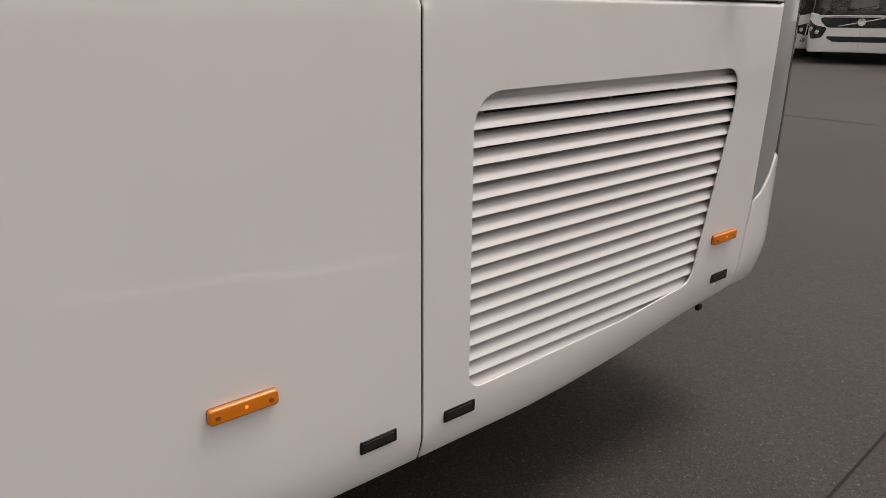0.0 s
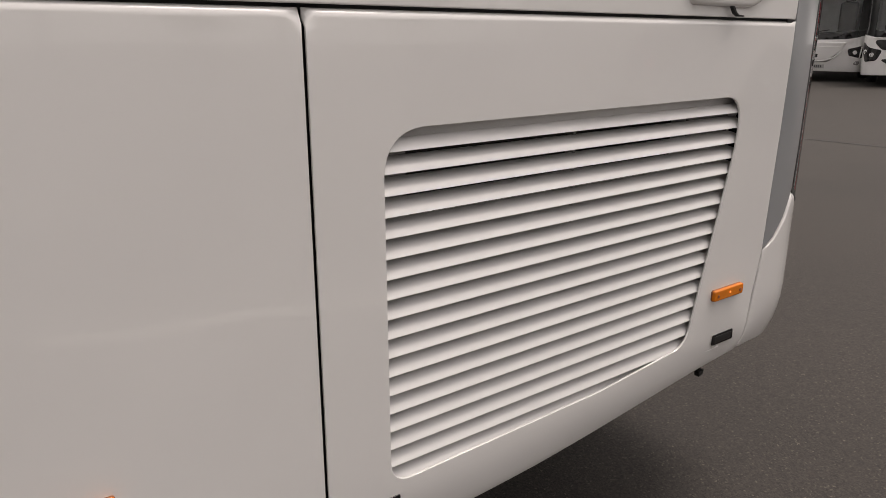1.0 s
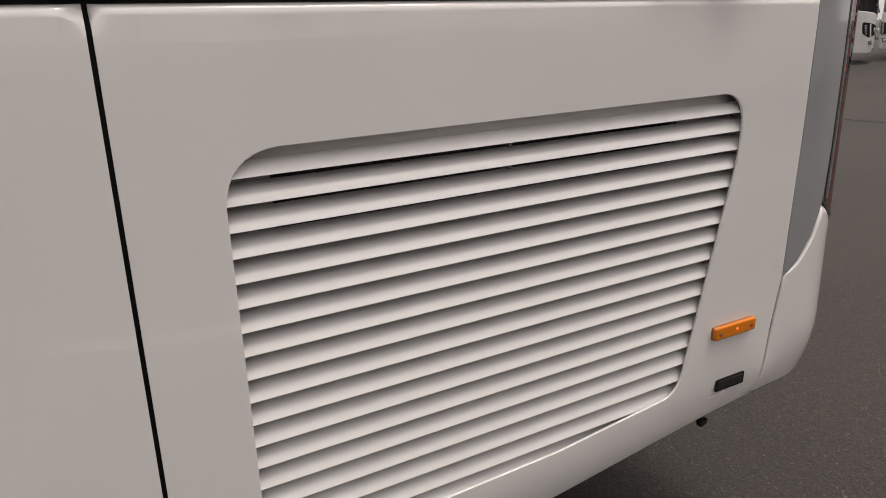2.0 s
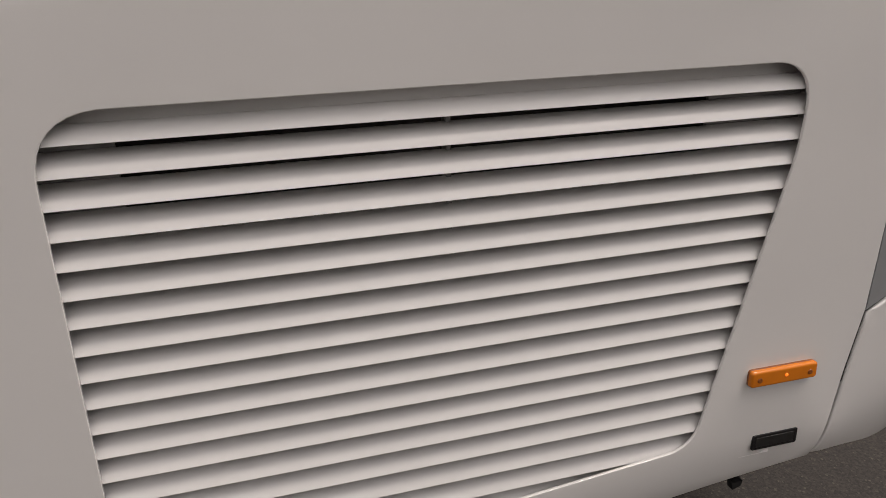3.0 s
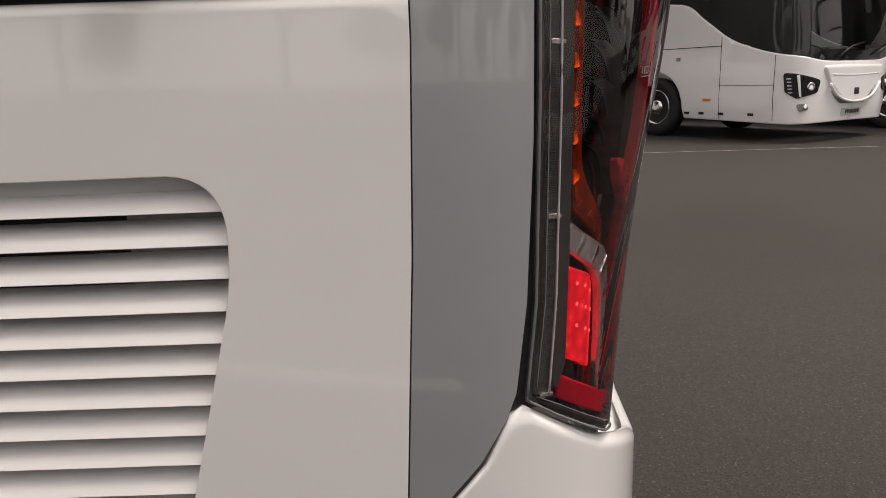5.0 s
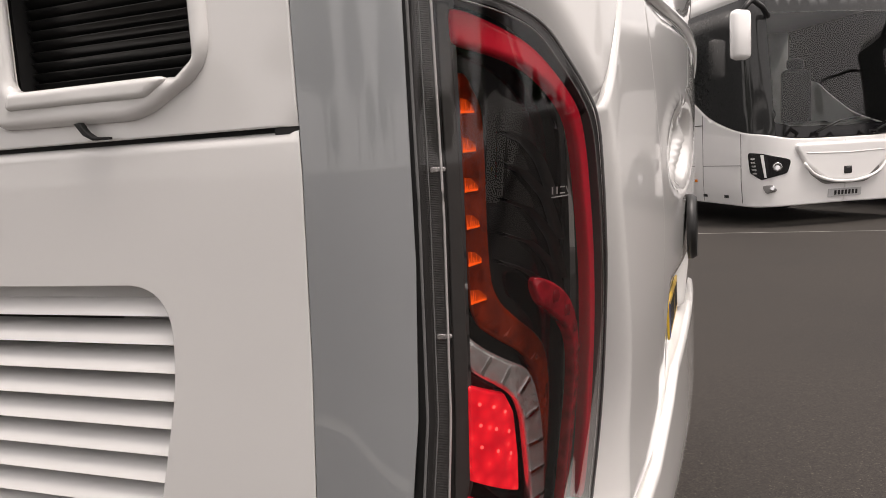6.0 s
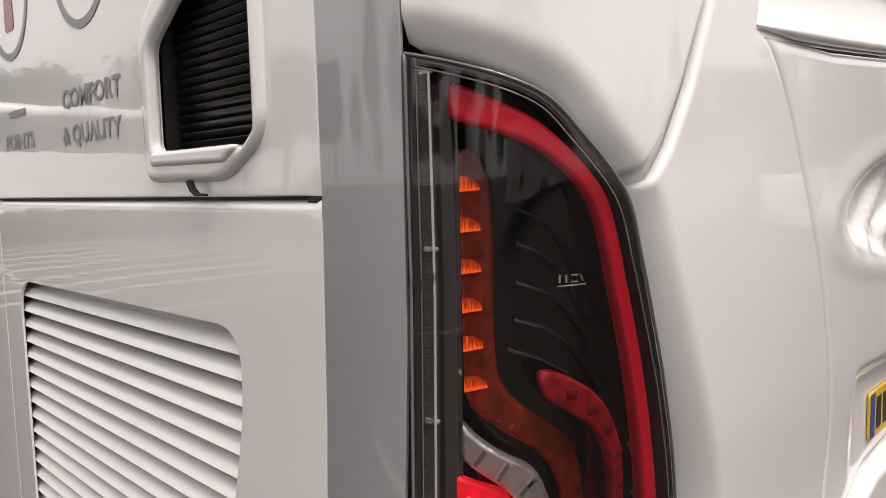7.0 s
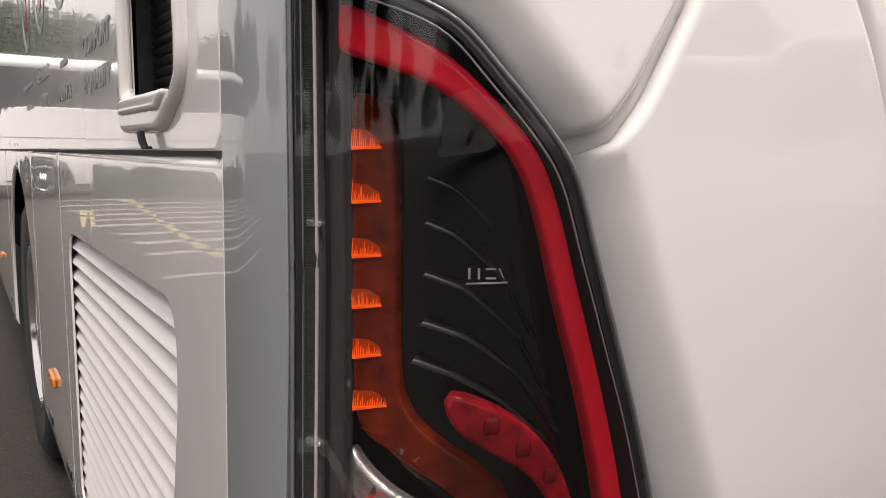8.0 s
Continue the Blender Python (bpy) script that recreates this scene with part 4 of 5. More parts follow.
plate_m = pose(1.439, 0.95, 0.822, 90, 0, 90)
number_plate = part("number_plate", sheet(rounded([(-0.16, -0.037, 0.008), (0.16, -0.037, 0.008), (0.16, 0.037, 0.008), (-0.16, 0.037, 0.008)], 4), [], lambda u, v, d: plate_m @ Vector((u, v, 0.004 - d)), 0.1, 0.03, 0.0008, 0.003), YELLOW_PLATE, engine_door, "yellow number plate with dark bars")
part("plate_strip", sheet([(-0.157, -0.034), (-0.134, -0.034), (-0.134, 0.034), (-0.157, 0.034)], [], lambda u, v, d: plate_m @ Vector((u, v, 0.0048 - d)), 0.05, 0.02, 0.0, 0.0006), BLUE, number_plate)
for k in range(7):
    u = -0.125 + 0.037 * k + (0.012 if k > 3 else 0)
    part("plate_bar", sheet([(u, -0.025), (u + 0.025, -0.025), (u + 0.025, 0.025), (u, 0.025)], [], lambda a, v, d: plate_m @ Vector((a, v, 0.0048 - d)), 0.05, 0.02, 0.0, 0.0006), BLACK, number_plate)


# ---- the ground ----
gb = bmesh.new()
for x, y in ((-400, -400), (400, -400), (400, 400), (-400, 400)):
    gb.verts.new((x, y, 0))
gb.faces.new(gb.verts)
tagged(part("ground", gb, ASPHALT), "dark grey worn asphalt yard", "ground", kind="structure")


def ground_strip(name, a, b, w, material, label, kind="structure"):
    """A painted or poured strip on the ground, with ragged edges."""
    a, b = Vector((*a, 0)), Vector((*b, 0))
    d = (b - a).normalized()
    n = Vector((-d.y, d.x, 0))
    L = (b - a).length
    k = max(2, int(L / 0.06))
    bm = bmesh.new()
    prev = None
    for i in range(k + 1):
        p = a + d * L * i / k
        j = [random.uniform(-0.06, 0.06) * w for _ in range(2)]
        row = (bm.verts.new(p + n * (w / 2 + j[0]) + Vector((0, 0, 0.004))), bm.verts.new(p - n * (w / 2 + j[1]) + Vector((0, 0, 0.004))))
        if prev:
            bm.faces.new((prev[0], prev[1], row[1], row[0]))
        prev = row
    return tagged(part(name, bm, material), label, "marking", kind=kind)


ground_strip("tar_joint", (8.35, -14), (8.34, 22), 0.035, TAR, "dark poured joint across the asphalt")
ground_strip("asphalt_crack", (3.92, -0.22), (-0.21, -0.43), 0.007, CRACK, "thin dark crack between two lays of asphalt")
ground_strip("road_line", (-6, 9.75), (7.2, 9.55), 0.035, WHITE_LINE, "thin worn white line on the asphalt")
for a, b, w in (((-17.2, -3.2), (-6.4, -2.2), 0.13), ((-13.9, -1.85), (-10.6, -1.5), 0.13)):
    ground_strip("bay_line", a, b, w, YELLOW_LINE, "worn yellow bay line on the asphalt")
ground_strip("bay_line", (-5.3, -1.35), (-5.4, -6.0), 0.16, WHITE_LINE, "worn white bay line on the asphalt")
for k, x in enumerate((-7.0, -8.1, -9.2, -10.6, -11.6, -12.7, -13.9, -15.4, -17.2)):
    ground_strip("bay_line", (x, -1.55 - 0.05 * (k % 3)), (x - 0.6, -8.5), 0.26 + 0.05 * (k % 2), WHITE_LINE, "worn white bay line on the asphalt")
for a, b in (((1.0, -11.5), (5.0, -11.4)), ((0.0, -5.0), (1.8, -5.0)), ((-0.2, -2.2), (1.3, -1.8))):
    ground_strip("bay_line", a, b, 0.12, WHITE_LINE, "worn white bay line on the asphalt")


# ---- parked coaches ----
def coach_plan(u, half=1.26, r=0.42):
    """Outline of a parked coach: u from the middle of its front round to its right side; x is ahead, y is to its left."""
    front = half - r
    if u < front:
        return 0.10 * (1 - (u / half) ** 2), -u, 0.0
    if u < front + r * math.pi / 2:
        a = (u - front) / r
        return 0.10 * (1 - (front / half) ** 2) - r + r * math.cos(a), -front - r * math.sin(a), a
    return 0.10 * (1 - (front / half) ** 2) - r - (u - front - r * math.pi / 2), -half, math.pi / 2


def build_coach(name, at, face, label, group):
    body = thing(name, label, "coach", group, at=at)

    def fn(side, extra=0.0):
        def f(u, z, d):
            x, y, a = coach_plan(u)
            lean = 0.10 * max(0.0, z - 1.1) ** 1.3 * (1 - ease(u, 0.9, 1.6))
            tuck = 0.10 * max(0.0, 0.62 - z) ** 1.2
            d = d + extra
            x2 = x - math.cos(a) * d - lean - tuck * math.cos(a)
            y2 = y + math.sin(a) * d + tuck * math.sin(a)
            return Vector((x2, y2 if side > 0 else -y2, z))
        return f

    su = 1.26 - 0.42 + 0.42 * math.pi / 2
    hub = su + 2.35
    arch = [(hub - 0.60 * math.cos(a), 0.50 + 0.60 * math.sin(a)) for a in [math.pi * k / 14 for k in range(15)]]
    rear_hub = hub + 6.2
    arch2 = [(rear_hub - 0.60 * math.cos(a), 0.50 + 0.60 * math.sin(a)) for a in [math.pi * k / 14 for k in range(15)]]
    low = [(0.0, 0.30), (su - 0.2, 0.28), (hub - 0.64, 0.33)] + arch + [(hub + 0.64, 0.33), (rear_hub - 0.64, 0.33)] + arch2 + [(rear_hub + 0.64, 0.33), (su + 11.3, 0.40)]
    sweep = spline([(hub + 0.5, 2.22), (hub - 0.55, 2.17), (hub - 1.0, 1.90), (hub - 1.5, 1.58), (hub - 2.0, 1.40), (su, 1.32), (su - 0.35, 1.27), (0.72, 1.20), (0.0, 1.19)], 4)
    top = [(su + 11.3, 2.22)] + sweep
    glass = [(1.02, 1.245)] + [(u, z + 0.01) for u, z in sweep[::-1] if u > 1.03] + [(su + 11.3, 2.23), (su + 11.3, 3.15), (1.02, 3.12)]
    for side in (1, -1):
        o1, o2 = low + top, glass
        if side < 0:
            o1, o2 = o1[::-1], o2[::-1]
        sh = sheet(o1 if side > 0 else o1[::-1], [], fn(side), 0.22, 0.08, 0.02, 0.01)
        if side < 0:
            bmesh.ops.reverse_faces(sh, faces=sh.faces[:])
        part("body_side", sh, WHITE_FAR, body)
        sh = sheet(o2 if side > 0 else o2[::-1], [], fn(side, 0.012), 0.25, 0.10, 0.0, 0.006)
        if side < 0:
            bmesh.ops.reverse_faces(sh, faces=sh.faces[:])
        part("side_glass", sh, COACH_GLASS, body, "dark wrap-round glazing")
        sh = sheet([(0.0, 1.34), (0.80, 1.36), (1.02, 1.42), (1.02, 2.9), (0.0, 2.9)], [], fn(side, -0.004), 0.15, 0.08, 0.0, 0.0)
        sh.normal_update()
        bmesh.ops.reverse_faces(sh, faces=[f for f in sh.faces if f.normal.x < 0])
        screen = part("windscreen", sh, SCREEN_GLASS, body, "clear windscreen over the cab")
        screen.visible_shadow = False
        for nm, o, m in (("scuttle", [(0.0, 1.20), (0.72, 1.21), (1.02, 1.25), (1.02, 1.43), (0.80, 1.37), (0.0, 1.35)], BLACK_GLOSS), ("header", [(0.0, 2.89), (1.02, 2.89), (1.02, 3.12), (0.0, 3.10)], COACH_GLASS)):
            sh = sheet(o, [], fn(side, 0.008), 0.15, 0.08, 0.0, 0.006)
            if side < 0:
                bmesh.ops.reverse_faces(sh, faces=sh.faces[:])
            part(nm, sh, m, body)
        for uh, nm in ((hub, "front_wheel"), (rear_hub, "rear_wheel")):
            x, y, _ = coach_plan(uh)
            m = pose(x, y * side * 0.985, 0.50, 90 if side > 0 else -90)
            w = part(nm, lathe([(0.29, -0.28), (0.47, -0.28), (0.50, -0.24), (0.505, -0.10), (0.48, -0.03), (0.40, -0.02), (0.30, -0.04), (0.29, -0.06)], m, 36), RUBBER, body)
            part("rim", lathe([(0.30, -0.2), (0.30, -0.03), (0.28, -0.04), (0.25, -0.12), (0.17, -0.14), (0.13, -0.06), (0.10, -0.01), (0.0, -0.005)], m, 32), CHROME, w)
        # head lamp
        if face == "slim":
            hl = rounded([(0.80, 0.92, 0.05), (0.86, 0.74, 0.06), (1.20, 0.66, 0.05), (1.36, 0.76, 0.05), (1.40, 1.04, 0.04), (1.20, 1.02, 0.10)], 4)
        else:
            hl = rounded([(0.78, 0.92, 0.06), (0.90, 0.66, 0.08), (1.20, 0.62, 0.05), (1.46, 1.06, 0.05), (1.38, 1.12, 0.05), (1.10, 0.98, 0.10)], 4)
        sh = sheet(hl, [], fn(side, -0.006), 0.06, 0.03, 0.01, 0.01)
        if side > 0:
            bmesh.ops.recalc_face_normals(sh, faces=sh.faces[:])
        head = part("head_lamp", sh, BLACK_GLOSS, body, "black head lamp cluster")
        for uu, zz in (((1.00, 0.83), ) if face == "slim" else ((1.02, 0.80), (1.22, 0.88))):
            c = fn(side, -0.014)(uu, zz, 0)
            _, _, a = coach_plan(uu)
            part("projector", lathe([(0.062, -0.02), (0.062, 0.004), (0.052, 0.010), (0.034, 0.0), (0.0, 0.008)], Matrix.Translation(c) @ Matrix.Rotation(-a * side, 4, 'Z') @ Matrix.Rotation(radians(90), 4, 'Y'), 20), CHROME, head)
        if face == "slim":
            div = sheet([(1.13, 0.69), (1.16, 0.69), (1.21, 1.00), (1.17, 1.00)], [], fn(side, -0.018), 0.06, 0.03, 0.004, 0.012)
            bmesh.ops.recalc_face_normals(div, faces=div.faces[:])
            part("divider", div, WHITE_FAR, head, "white bar between the lamp pockets")
            for k in range(5):
                zz = 0.74 + 0.05 * k
                led = sheet([(1.25 + 0.008 * k, zz), (1.31 + 0.008 * k, zz), (1.31 + 0.008 * k, zz + 0.022), (1.25 + 0.008 * k, zz + 0.022)], [], fn(side, -0.014), 0.06, 0.03, 0.0, 0.006)
                bmesh.ops.recalc_face_normals(led, faces=led.faces[:])
                part("led_bar", led, CHROME, head)
            fg = sheet(rounded([(0.98, 0.50, 0.03), (1.14, 0.47, 0.03), (1.20, 0.58, 0.03), (1.06, 0.59, 0.03)], 3), [], fn(side, -0.006), 0.06, 0.03, 0.006, 0.01)
            bmesh.ops.recalc_face_normals(fg, faces=fg.faces[:])
            fog_bay = part("fog_lamp", fg, BRACKET, body, "grey fog lamp recess")
            c = fn(side, -0.012)(1.06, 0.535, 0)
            _, _, a = coach_plan(1.06)
            part("bulb", lathe([(0.036, -0.01), (0.036, 0.004), (0.028, 0.008), (0.0, 0.004)], Matrix.Translation(c) @ Matrix.Rotation(-a * side, 4, 'Z') @ Matrix.Rotation(radians(90), 4, 'Y'), 16), CHROME, fog_bay)
        # mirror on its arm
        p0 = fn(side)(su - 0.5, 2.85, 0)
        p1, p2 = p0 + Vector((0.78, -0.78 * side, 0.06)), p0 + Vector((0.86, -0.96 * side, -0.10))
        arm = part("mirror_arm", tube([p0, p0 + Vector((0.2, -0.22 * side, 0.08)), p1, p2], 0.035), BLACK, body)
        mm = bmesh.new()
        add_box(mm, p2 + Vector((0, -0.03 * side, -0.28)), (0.15, 0.26, 0.60), 0.07)
        part("mirror_head", mm, WHITE_FAR, arm, "white wing mirror")
        # side details
        x, y, _ = coach_plan(hub - 1.6)
        for uu in (hub - 0.72, hub - 1.02, hub - 1.40, hub - 1.95):
            part("skirt_cap", sheet([(uu - 0.05, 0.40), (uu + 0.05, 0.40), (uu + 0.05, 0.44), (uu - 0.05, 0.44)], [], fn(side, -0.008), 0.1, 0.05, 0.0, 0.006), BLACK, body, smooth=False)
        part("side_marker", sheet([(hub - 1.2, 0.62), (hub - 1.05, 0.62), (hub - 1.05, 0.66), (hub - 1.2, 0.66)], [], fn(side, -0.012), 0.1, 0.05, 0.0, 0.01), AMBER, body, smooth=False)
        part("trim_line", sheet([(hub - 1.36, 1.47), (su + 11.2, 1.47), (su + 11.2, 1.482), (hub - 1.36, 1.482)], [], fn(side, -0.006), 0.5, 0.3, 0.0, 0.004), BLACK, body, smooth=False)
        for uu in (hub - 1.36, hub - 2.32, hub + 2.2, hub + 4.0):
            part("panel_gap", sheet([(uu - 0.004, 0.34), (uu + 0.004, 0.34), (uu + 0.004, 1.62 if uu == hub - 1.36 else 1.30 if uu < hub else 1.46), (uu - 0.004, 1.62 if uu == hub - 1.36 else 1.30 if uu < hub else 1.46)], [], fn(side, -0.003), 0.5, 0.3, 0.0, 0.004), BLACK, body, smooth=False)
        part("panel_gap", sheet([(hub - 2.32, 0.86), (hub - 1.36, 0.86), (hub - 1.36, 0.867), (hub - 2.32, 0.867)], [], fn(side, -0.003), 0.5, 0.3, 0.0, 0.004), BLACK, body, smooth=False)
        part("lock", sheet([(hub - 0.55, 1.27), (hub - 0.47, 1.27), (hub - 0.47, 1.33), (hub - 0.55, 1.33)], [], fn(side, -0.006), 0.1, 0.05, 0.0, 0.005), BRACKET, body, smooth=False)
    # front face
    f1 = fn(1)

    def front(y, z, d):
        p = f1(abs(y), z, d)
        return Vector((p.x, y, z))

    def face_piece(nm, outline, depth, material, lab="", r=0.01):
        sh = sheet(outline, [], lambda a, b, c: front(a, b, c + depth), 0.12, 0.05, r, 0.012)
        bmesh.ops.recalc_face_normals(sh, faces=sh.faces[:])
        return part(nm, sh, material, body, lab)

    if face == "slim":
        face_piece("scoop", rounded([(-0.30, 0.60, 0.2), (0.30, 0.60, 0.2), (0.62, 0.84, 0.2), (0.80, 1.13, 0.06), (-0.80, 1.13, 0.06), (-0.62, 0.84, 0.2)], 6), -0.045, WHITE_FAR, "raised white nose panel", 0.04)
        lip_pts = spline([(-0.66, 0.86), (-0.50, 0.70), (-0.26, 0.61), (0.0, 0.588), (0.26, 0.61), (0.50, 0.70), (0.66, 0.86)], 4)
        part("nose_lip", tube([front(y, z, -0.052) for y, z in lip_pts], 0.022, 8), WHITE_FAR, body)
        part("nose_crease", tube([front(y, 0.975 + 0.03 * abs(y), -0.040) for y in np.linspace(-0.62, 0.62, 14)], 0.012, 8), WHITE_FAR, body)
        face_piece("scoop_shadow", rounded([(-0.34, 0.560, 0.2), (0.34, 0.560, 0.2), (0.66, 0.80, 0.1), (-0.66, 0.80, 0.1)], 6), -0.006, BRACKET)
        face_piece("emblem", rounded([(-0.06, 0.69, 0.01), (0.06, 0.69, 0.01), (0.06, 0.79, 0.01), (-0.06, 0.79, 0.01)], 3), -0.052, BLACK, "", 0.003)
        face_piece("number_plate", [(-0.26, 0.38), (0.26, 0.38), (0.26, 0.49), (-0.26, 0.49)], -0.012, MARK, "white number plate with dark bars", 0.003)
        for k in range(7):
            face_piece("plate_bar", [(-0.17 + 0.055 * k, 0.405), (-0.14 + 0.055 * k, 0.405), (-0.14 + 0.055 * k, 0.465), (-0.17 + 0.055 * k, 0.465)], -0.018, BLACK, "", 0.0)
    else:
        face_piece("grille_band", rounded([(-0.80, 0.92, 0.2), (0.80, 0.92, 0.2), (1.05, 1.18, 0.08), (-1.05, 1.18, 0.08)], 6), -0.012, BLACK_GLOSS, "black nose band", 0.01)
        face_piece("emblem_bar", [(-0.55, 0.965), (-0.53, 0.94), (0.55, 1.16), (0.53, 1.18)], -0.02, CHROME, "", 0.002)
        face_piece("emblem", [(0.10 * math.cos(a), 1.06 + 0.10 * math.sin(a)) for a in [2 * math.pi * k / 20 for k in range(20)]], -0.024, CHROME, "", 0.01)
        face_piece("air_slot", rounded([(-0.62, 0.56, 0.1), (0.62, 0.56, 0.1), (0.85, 0.70, 0.05), (-0.85, 0.70, 0.05)], 6), -0.010, BLACK, "", 0.01)
        face_piece("bright_line", [(-1.0, 1.205), (1.0, 1.205), (1.02, 1.235), (-1.02, 1.235)], -0.02, WHITE_FAR, "", 0.004)
    roof = bmesh.new()
    add_box(roof, (-6.1, 0, 3.22), (11.6, 2.40, 0.42), 0.18)
    part("roof", roof, WHITE_FAR, body)
    core = bmesh.new()
    add_box(core, (-7.2, 0, 1.85), (9.4, 2.2, 2.4), 0.05)
    part("cabin", core, CAB_GREY, body, "pale grey saloon interior")
    part("cab_floor", box((-1.4, 0, 1.02), (2.3, 2.2, 0.08), 0.02), BLACK, body)
    dash = part("dashboard", box((-0.62, 0.0, 1.26), (0.5, 2.05, 0.30), 0.10), BLACK, body, "dark curved dashboard")
    wheel_m = pose(-0.92, -0.62, 1.50, 0, -38, 0)
    ring = [wheel_m @ Vector((0.24 * math.cos(2 * math.pi * k / 24), 0.24 * math.sin(2 * math.pi * k / 24), 0)) for k in range(25)]
    helm = part("steering_wheel", tube(ring, 0.018, 8), BLACK, body, "black steering wheel")
    for a in (0.5, 2.64, 4.71):
        part("spoke", tube([wheel_m @ Vector((0, 0, -0.02)), wheel_m @ Vector((0.24 * math.cos(a), 0.24 * math.sin(a), 0))], 0.014, 6), BLACK, helm)
    part("column", tube([wheel_m @ Vector((0, 0, 0)), wheel_m @ Vector((0, 0, -0.42))], 0.04, 8), BLACK, helm)
    for sy, lab in ((-0.62, "dark driver's seat"), (0.55, "dark courier seat")):
        seat = part("cab_seat", box((-1.62, sy, 1.86), (0.16, 0.50, 0.86), 0.07), BLACK, body, lab)
        part("cushion", box((-1.40, sy, 1.38), (0.50, 0.50, 0.16), 0.06), BLACK, seat)
        part("headrest", box((-1.64, sy, 2.38), (0.12, 0.28, 0.18), 0.05), BLACK, seat)
    for sy in (-0.45, 0.5):
        p = f1(abs(sy), 1.28, -0.03)
        part("wiper", tube([(p.x, sy, 1.27), (p.x - 0.03, sy + 0.35, 1.40), (p.x - 0.06, sy + 0.72, 1.46)], 0.014, 6), BLACK, body)
    return body


WHITE_FAR = paint("white_coach_paint", (0.90, 0.893, 0.885), rough=0.25, grime=0.02)
# a herringbone row: the front right wheel of each stands 4.1 m from the next one's
HEAD = -58.0
a_hub = Vector((4.66, 12.65, 0))
ahead = Vector((math.cos(radians(HEAD)), math.sin(radians(HEAD)), 0))
left = Vector((-ahead.y, ahead.x, 0))
nose = a_hub + ahead * 3.0 + left * 1.26
parked = build_coach("parked_coach", pose(nose.x, nose.y, 0, 0, 0, HEAD), "slim", "white parked touring coach with dark wrap-round glazing", "parked coaches in a row")
for k in (-3, -2, -1, 1, 2, 3):
    copy_thing(parked, pose(nose.x + 4.15 * k, nose.y + 0.05 * k, 0, 0, 0, HEAD))
far_one = build_coach("parked_coach", pose(20.4, 7.2, 0, 0, 0, 200), "band", "white parked coach with a black nose band", "parked coaches across the yard")
tagged(copy_thing(parked, pose(21.5, 10.35, 0, 0, 0, 200)), group="parked coaches across the yard")
copy_thing(far_one, pose(19.4, 3.8, 0, 0, 0, 200))
copy_thing(far_one, pose(-19.66, 1.2, 0, 0, 0, 90))
neighbour = copy_thing(coach, pose(8.3, -4.9, 0, 0, 0, 180))
tagged(neighbour, "white touring coach parked tail-on across the bay, mirrored in the paint", "coach")


# ---- trees and far edge of the yard ----
def tree(x, y, h, seed):
    rng = random.Random(seed)
    base = thing("tree", "broad green tree at the edge of the yard", "tree", "trees round the yard", at=pose(x, y, 0))
    trunk = bmesh.new()
    merge(trunk, tube([(0, 0, -0.1), (0.05, 0.02, h * 0.25), (0.0, 0.1, h * 0.5)], 0.16 * h / 7, 10))
    for k in range(7):
        a = rng.uniform(0, 6.28)
        z0 = h * rng.uniform(0.28, 0.5)
        r = h * rng.uniform(0.15, 0.3)
        merge(trunk, tube([(0, 0, z0), (r * 0.5 * math.cos(a), r * 0.5 * math.sin(a), z0 + h * 0.14), (r * math.cos(a), r * math.sin(a), z0 + h * 0.24)], 0.05 * h / 7, 6))
    part("trunk", trunk, BARK, base)
    vs, fs = [], []
    for c in range(70):
        a, e = rng.uniform(0, 6.28), rng.uniform(-0.5, 1.3)
        rr = h * 0.33 * rng.uniform(0.5, 1.0)
        cx, cy, cz = rr * math.cos(a) * math.cos(e), rr * math.sin(a) * math.cos(e), h * 0.62 + rr * math.sin(e) * 1.1
        for _ in range(110):
            p = Vector((rng.gauss(cx, h * 0.055), rng.gauss(cy, h * 0.055), rng.gauss(cz, h * 0.05)))
            d1 = Vector((rng.gauss(0, 1), rng.gauss(0, 1), rng.gauss(0, 1))).normalized() * rng.uniform(0.14, 0.30)
            d2 = d1.orthogonal().normalized() * d1.length * 0.6
            i = len(vs)
            vs += [p - d1, p + d2, p + d1, p - d2]
            fs.append((i, i + 1, i + 2, i + 3))
    me = bpy.data.meshes.new("crown")
    me.from_pydata([tuple(v) for v in vs], [], fs)
    me.materials.append(LEAF)
    ob = new("crown", me)
    ob.parent = base
    return base


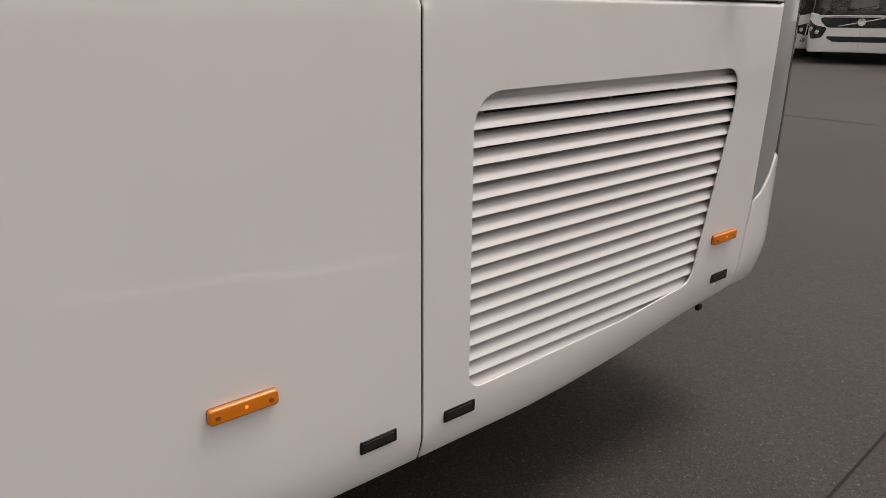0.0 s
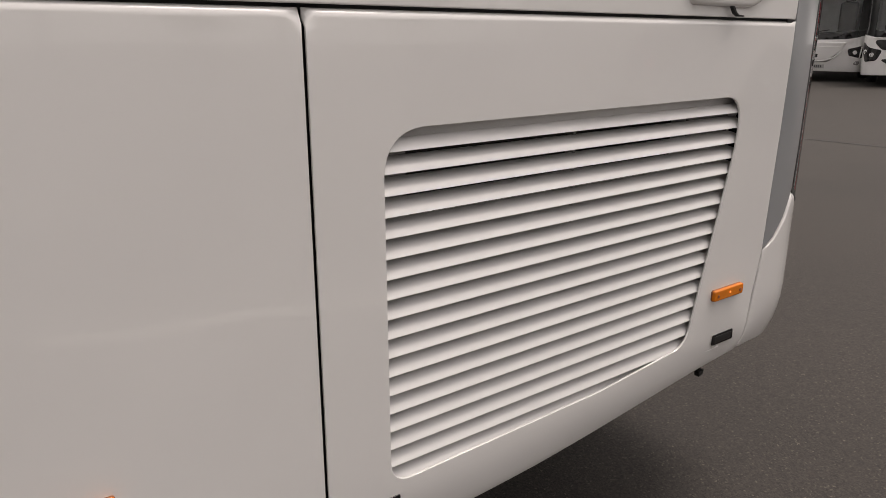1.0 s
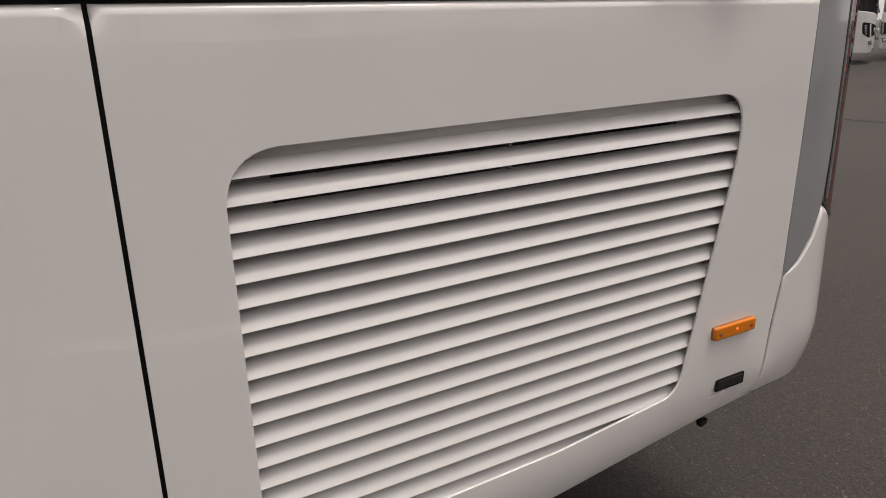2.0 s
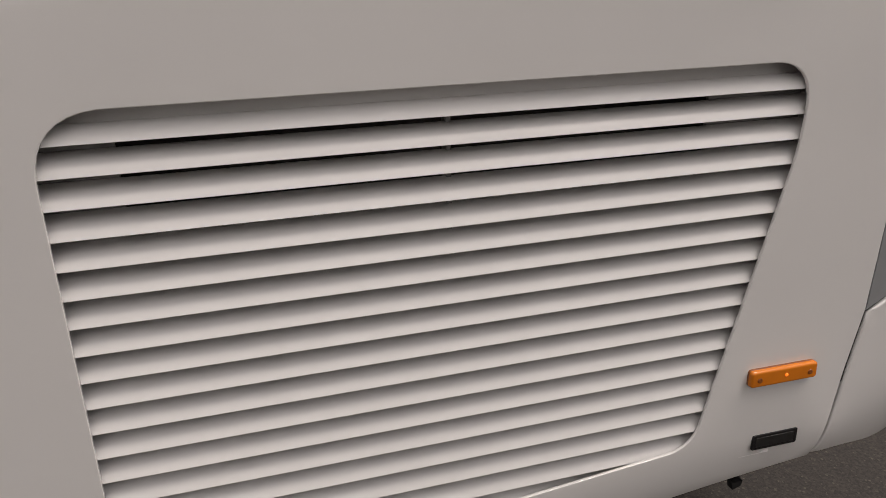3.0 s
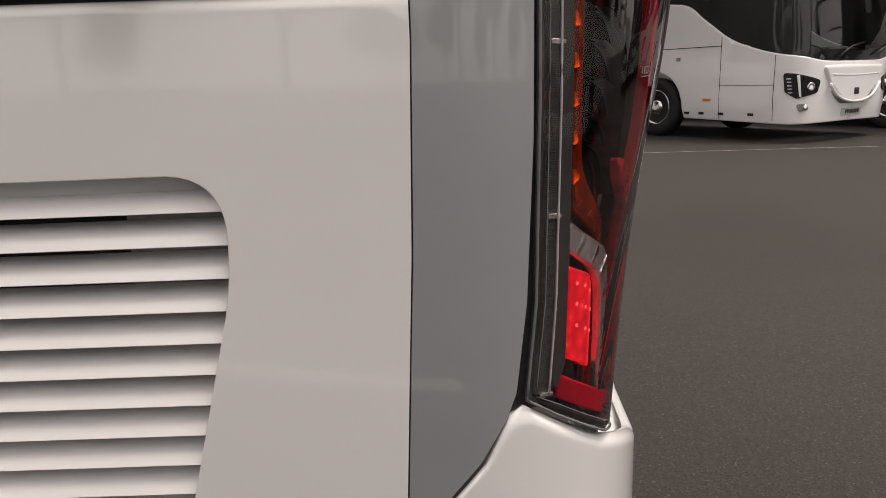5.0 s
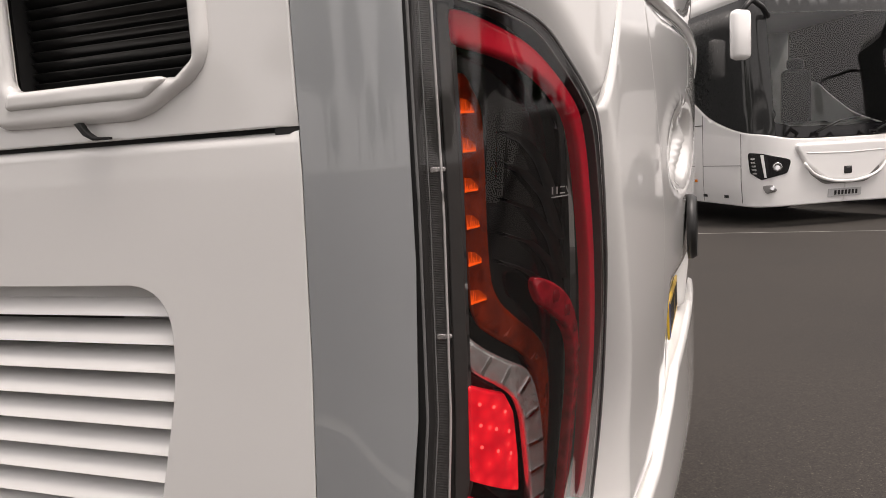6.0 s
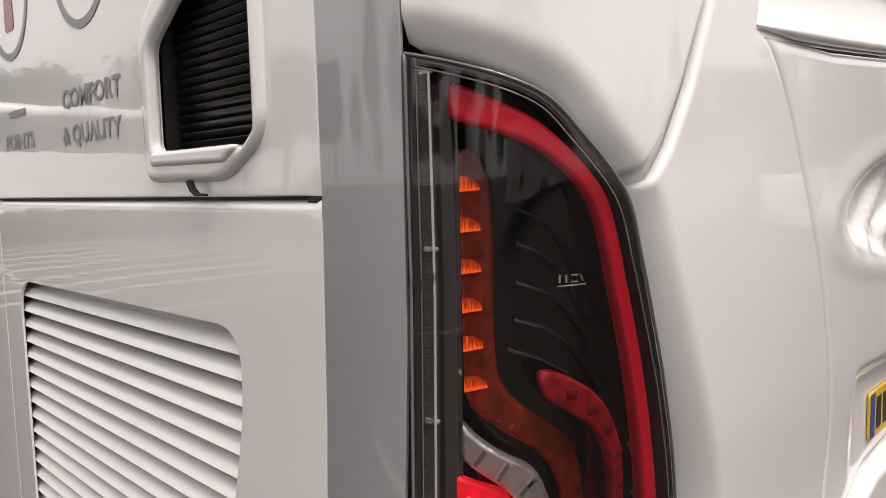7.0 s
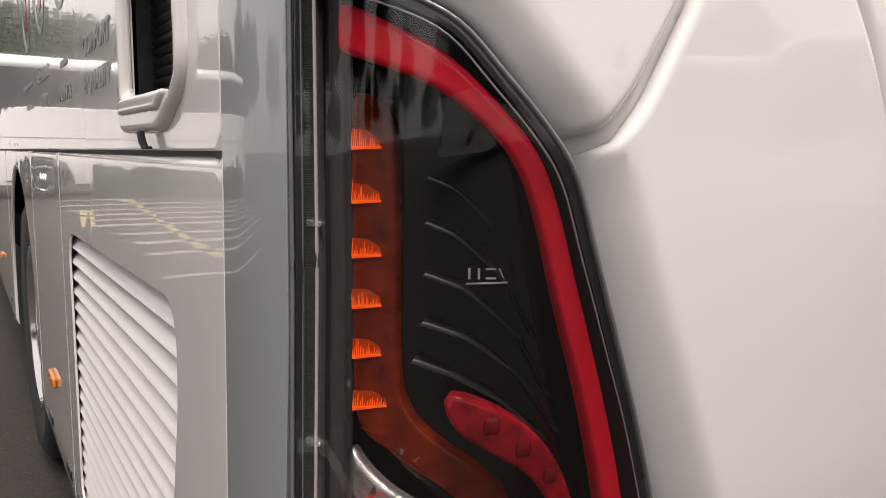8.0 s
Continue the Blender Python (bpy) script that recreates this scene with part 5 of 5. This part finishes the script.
tr = tree(-45, -22, 11, 1)
spots = [(-38, -30), (-60, -18), (-75, -26), (-52, -34), (-30, -38), (-20, -40), (-8, -42), (6, -44), (20, -44), (34, -40), (48, -30), (52, 12), (56, 26), (44, 40), (28, 46), (-90, -14), (-68, -40), (-50, -3), (-52, -7.5), (-49, -11.5), (-56, -5), (-58, -12), (-14, -33), (-2, -35), (2, -39), (12, -37), (15, -46), (24, -36), (29, -42), (38, -33), (42, -37), (46, -24), (52, -18), (50, -8), (57, -2), (54, 4), (60, 18)]
for k, (x, y) in enumerate(spots):
    s = random.uniform(0.8, 1.3) if k < 17 else random.uniform(0.78, 0.98) if k < 22 else random.uniform(0.35, 0.6)
    ob = copy_thing(tr, pose(x, y, 0, 0, 0, random.uniform(0, 360)) @ Matrix.Diagonal((s, s, s, 1)))
    ob.scale = (s, s, s * random.uniform(0.85, 1.1))


# low hedge at the far end of the bays
def hedge(a, b, w, h, seed):
    rng = random.Random(seed)
    a, b = Vector((*a, 0)), Vector((*b, 0))
    d = b - a
    side = Vector((-d.y, d.x, 0)).normalized()
    vs, fs = [], []
    for _ in range(9000):
        s, q = rng.random(), rng.uniform(-1, 1)
        top = h * (1 - 0.25 * q * q) * (0.93 + 0.07 * math.sin(37 * s) + 0.05 * math.sin(91 * s))
        p = a + d * s + side * (w / 2 * q) + Vector((0, 0, top * rng.random() ** 0.45))
        e1 = Vector((rng.gauss(0, 1), rng.gauss(0, 1), rng.gauss(0, 1))).normalized() * rng.uniform(0.03, 0.07)
        e2 = e1.orthogonal().normalized() * e1.length * 0.6
        i = len(vs)
        vs += [p - e1, p + e2, p + e1, p - e2]
        fs.append((i, i + 1, i + 2, i + 3))
    me = bpy.data.meshes.new("leaves")
    me.from_pydata([tuple(v) for v in vs], [], fs)
    me.materials.append(LEAF)
    base = thing("hedge", "low dark green hedge at the end of the parking bays", "hedge")
    ob = new("leaves", me)
    ob.parent = base
    stems = bmesh.new()
    for k in range(24):
        p = a + d * ((k + 0.5) / 24)
        merge(stems, tube([p + Vector((0, 0, -0.02)), p + Vector((0.02, 0.03, h * 0.4)), p + Vector((-0.03, 0.05, h * 0.75))], 0.02, 6))
    part("stems", stems, BARK, base)
    return base


hedge((-18.0, -2.6), (-17.2, -9.0), 0.9, 0.85, 4)
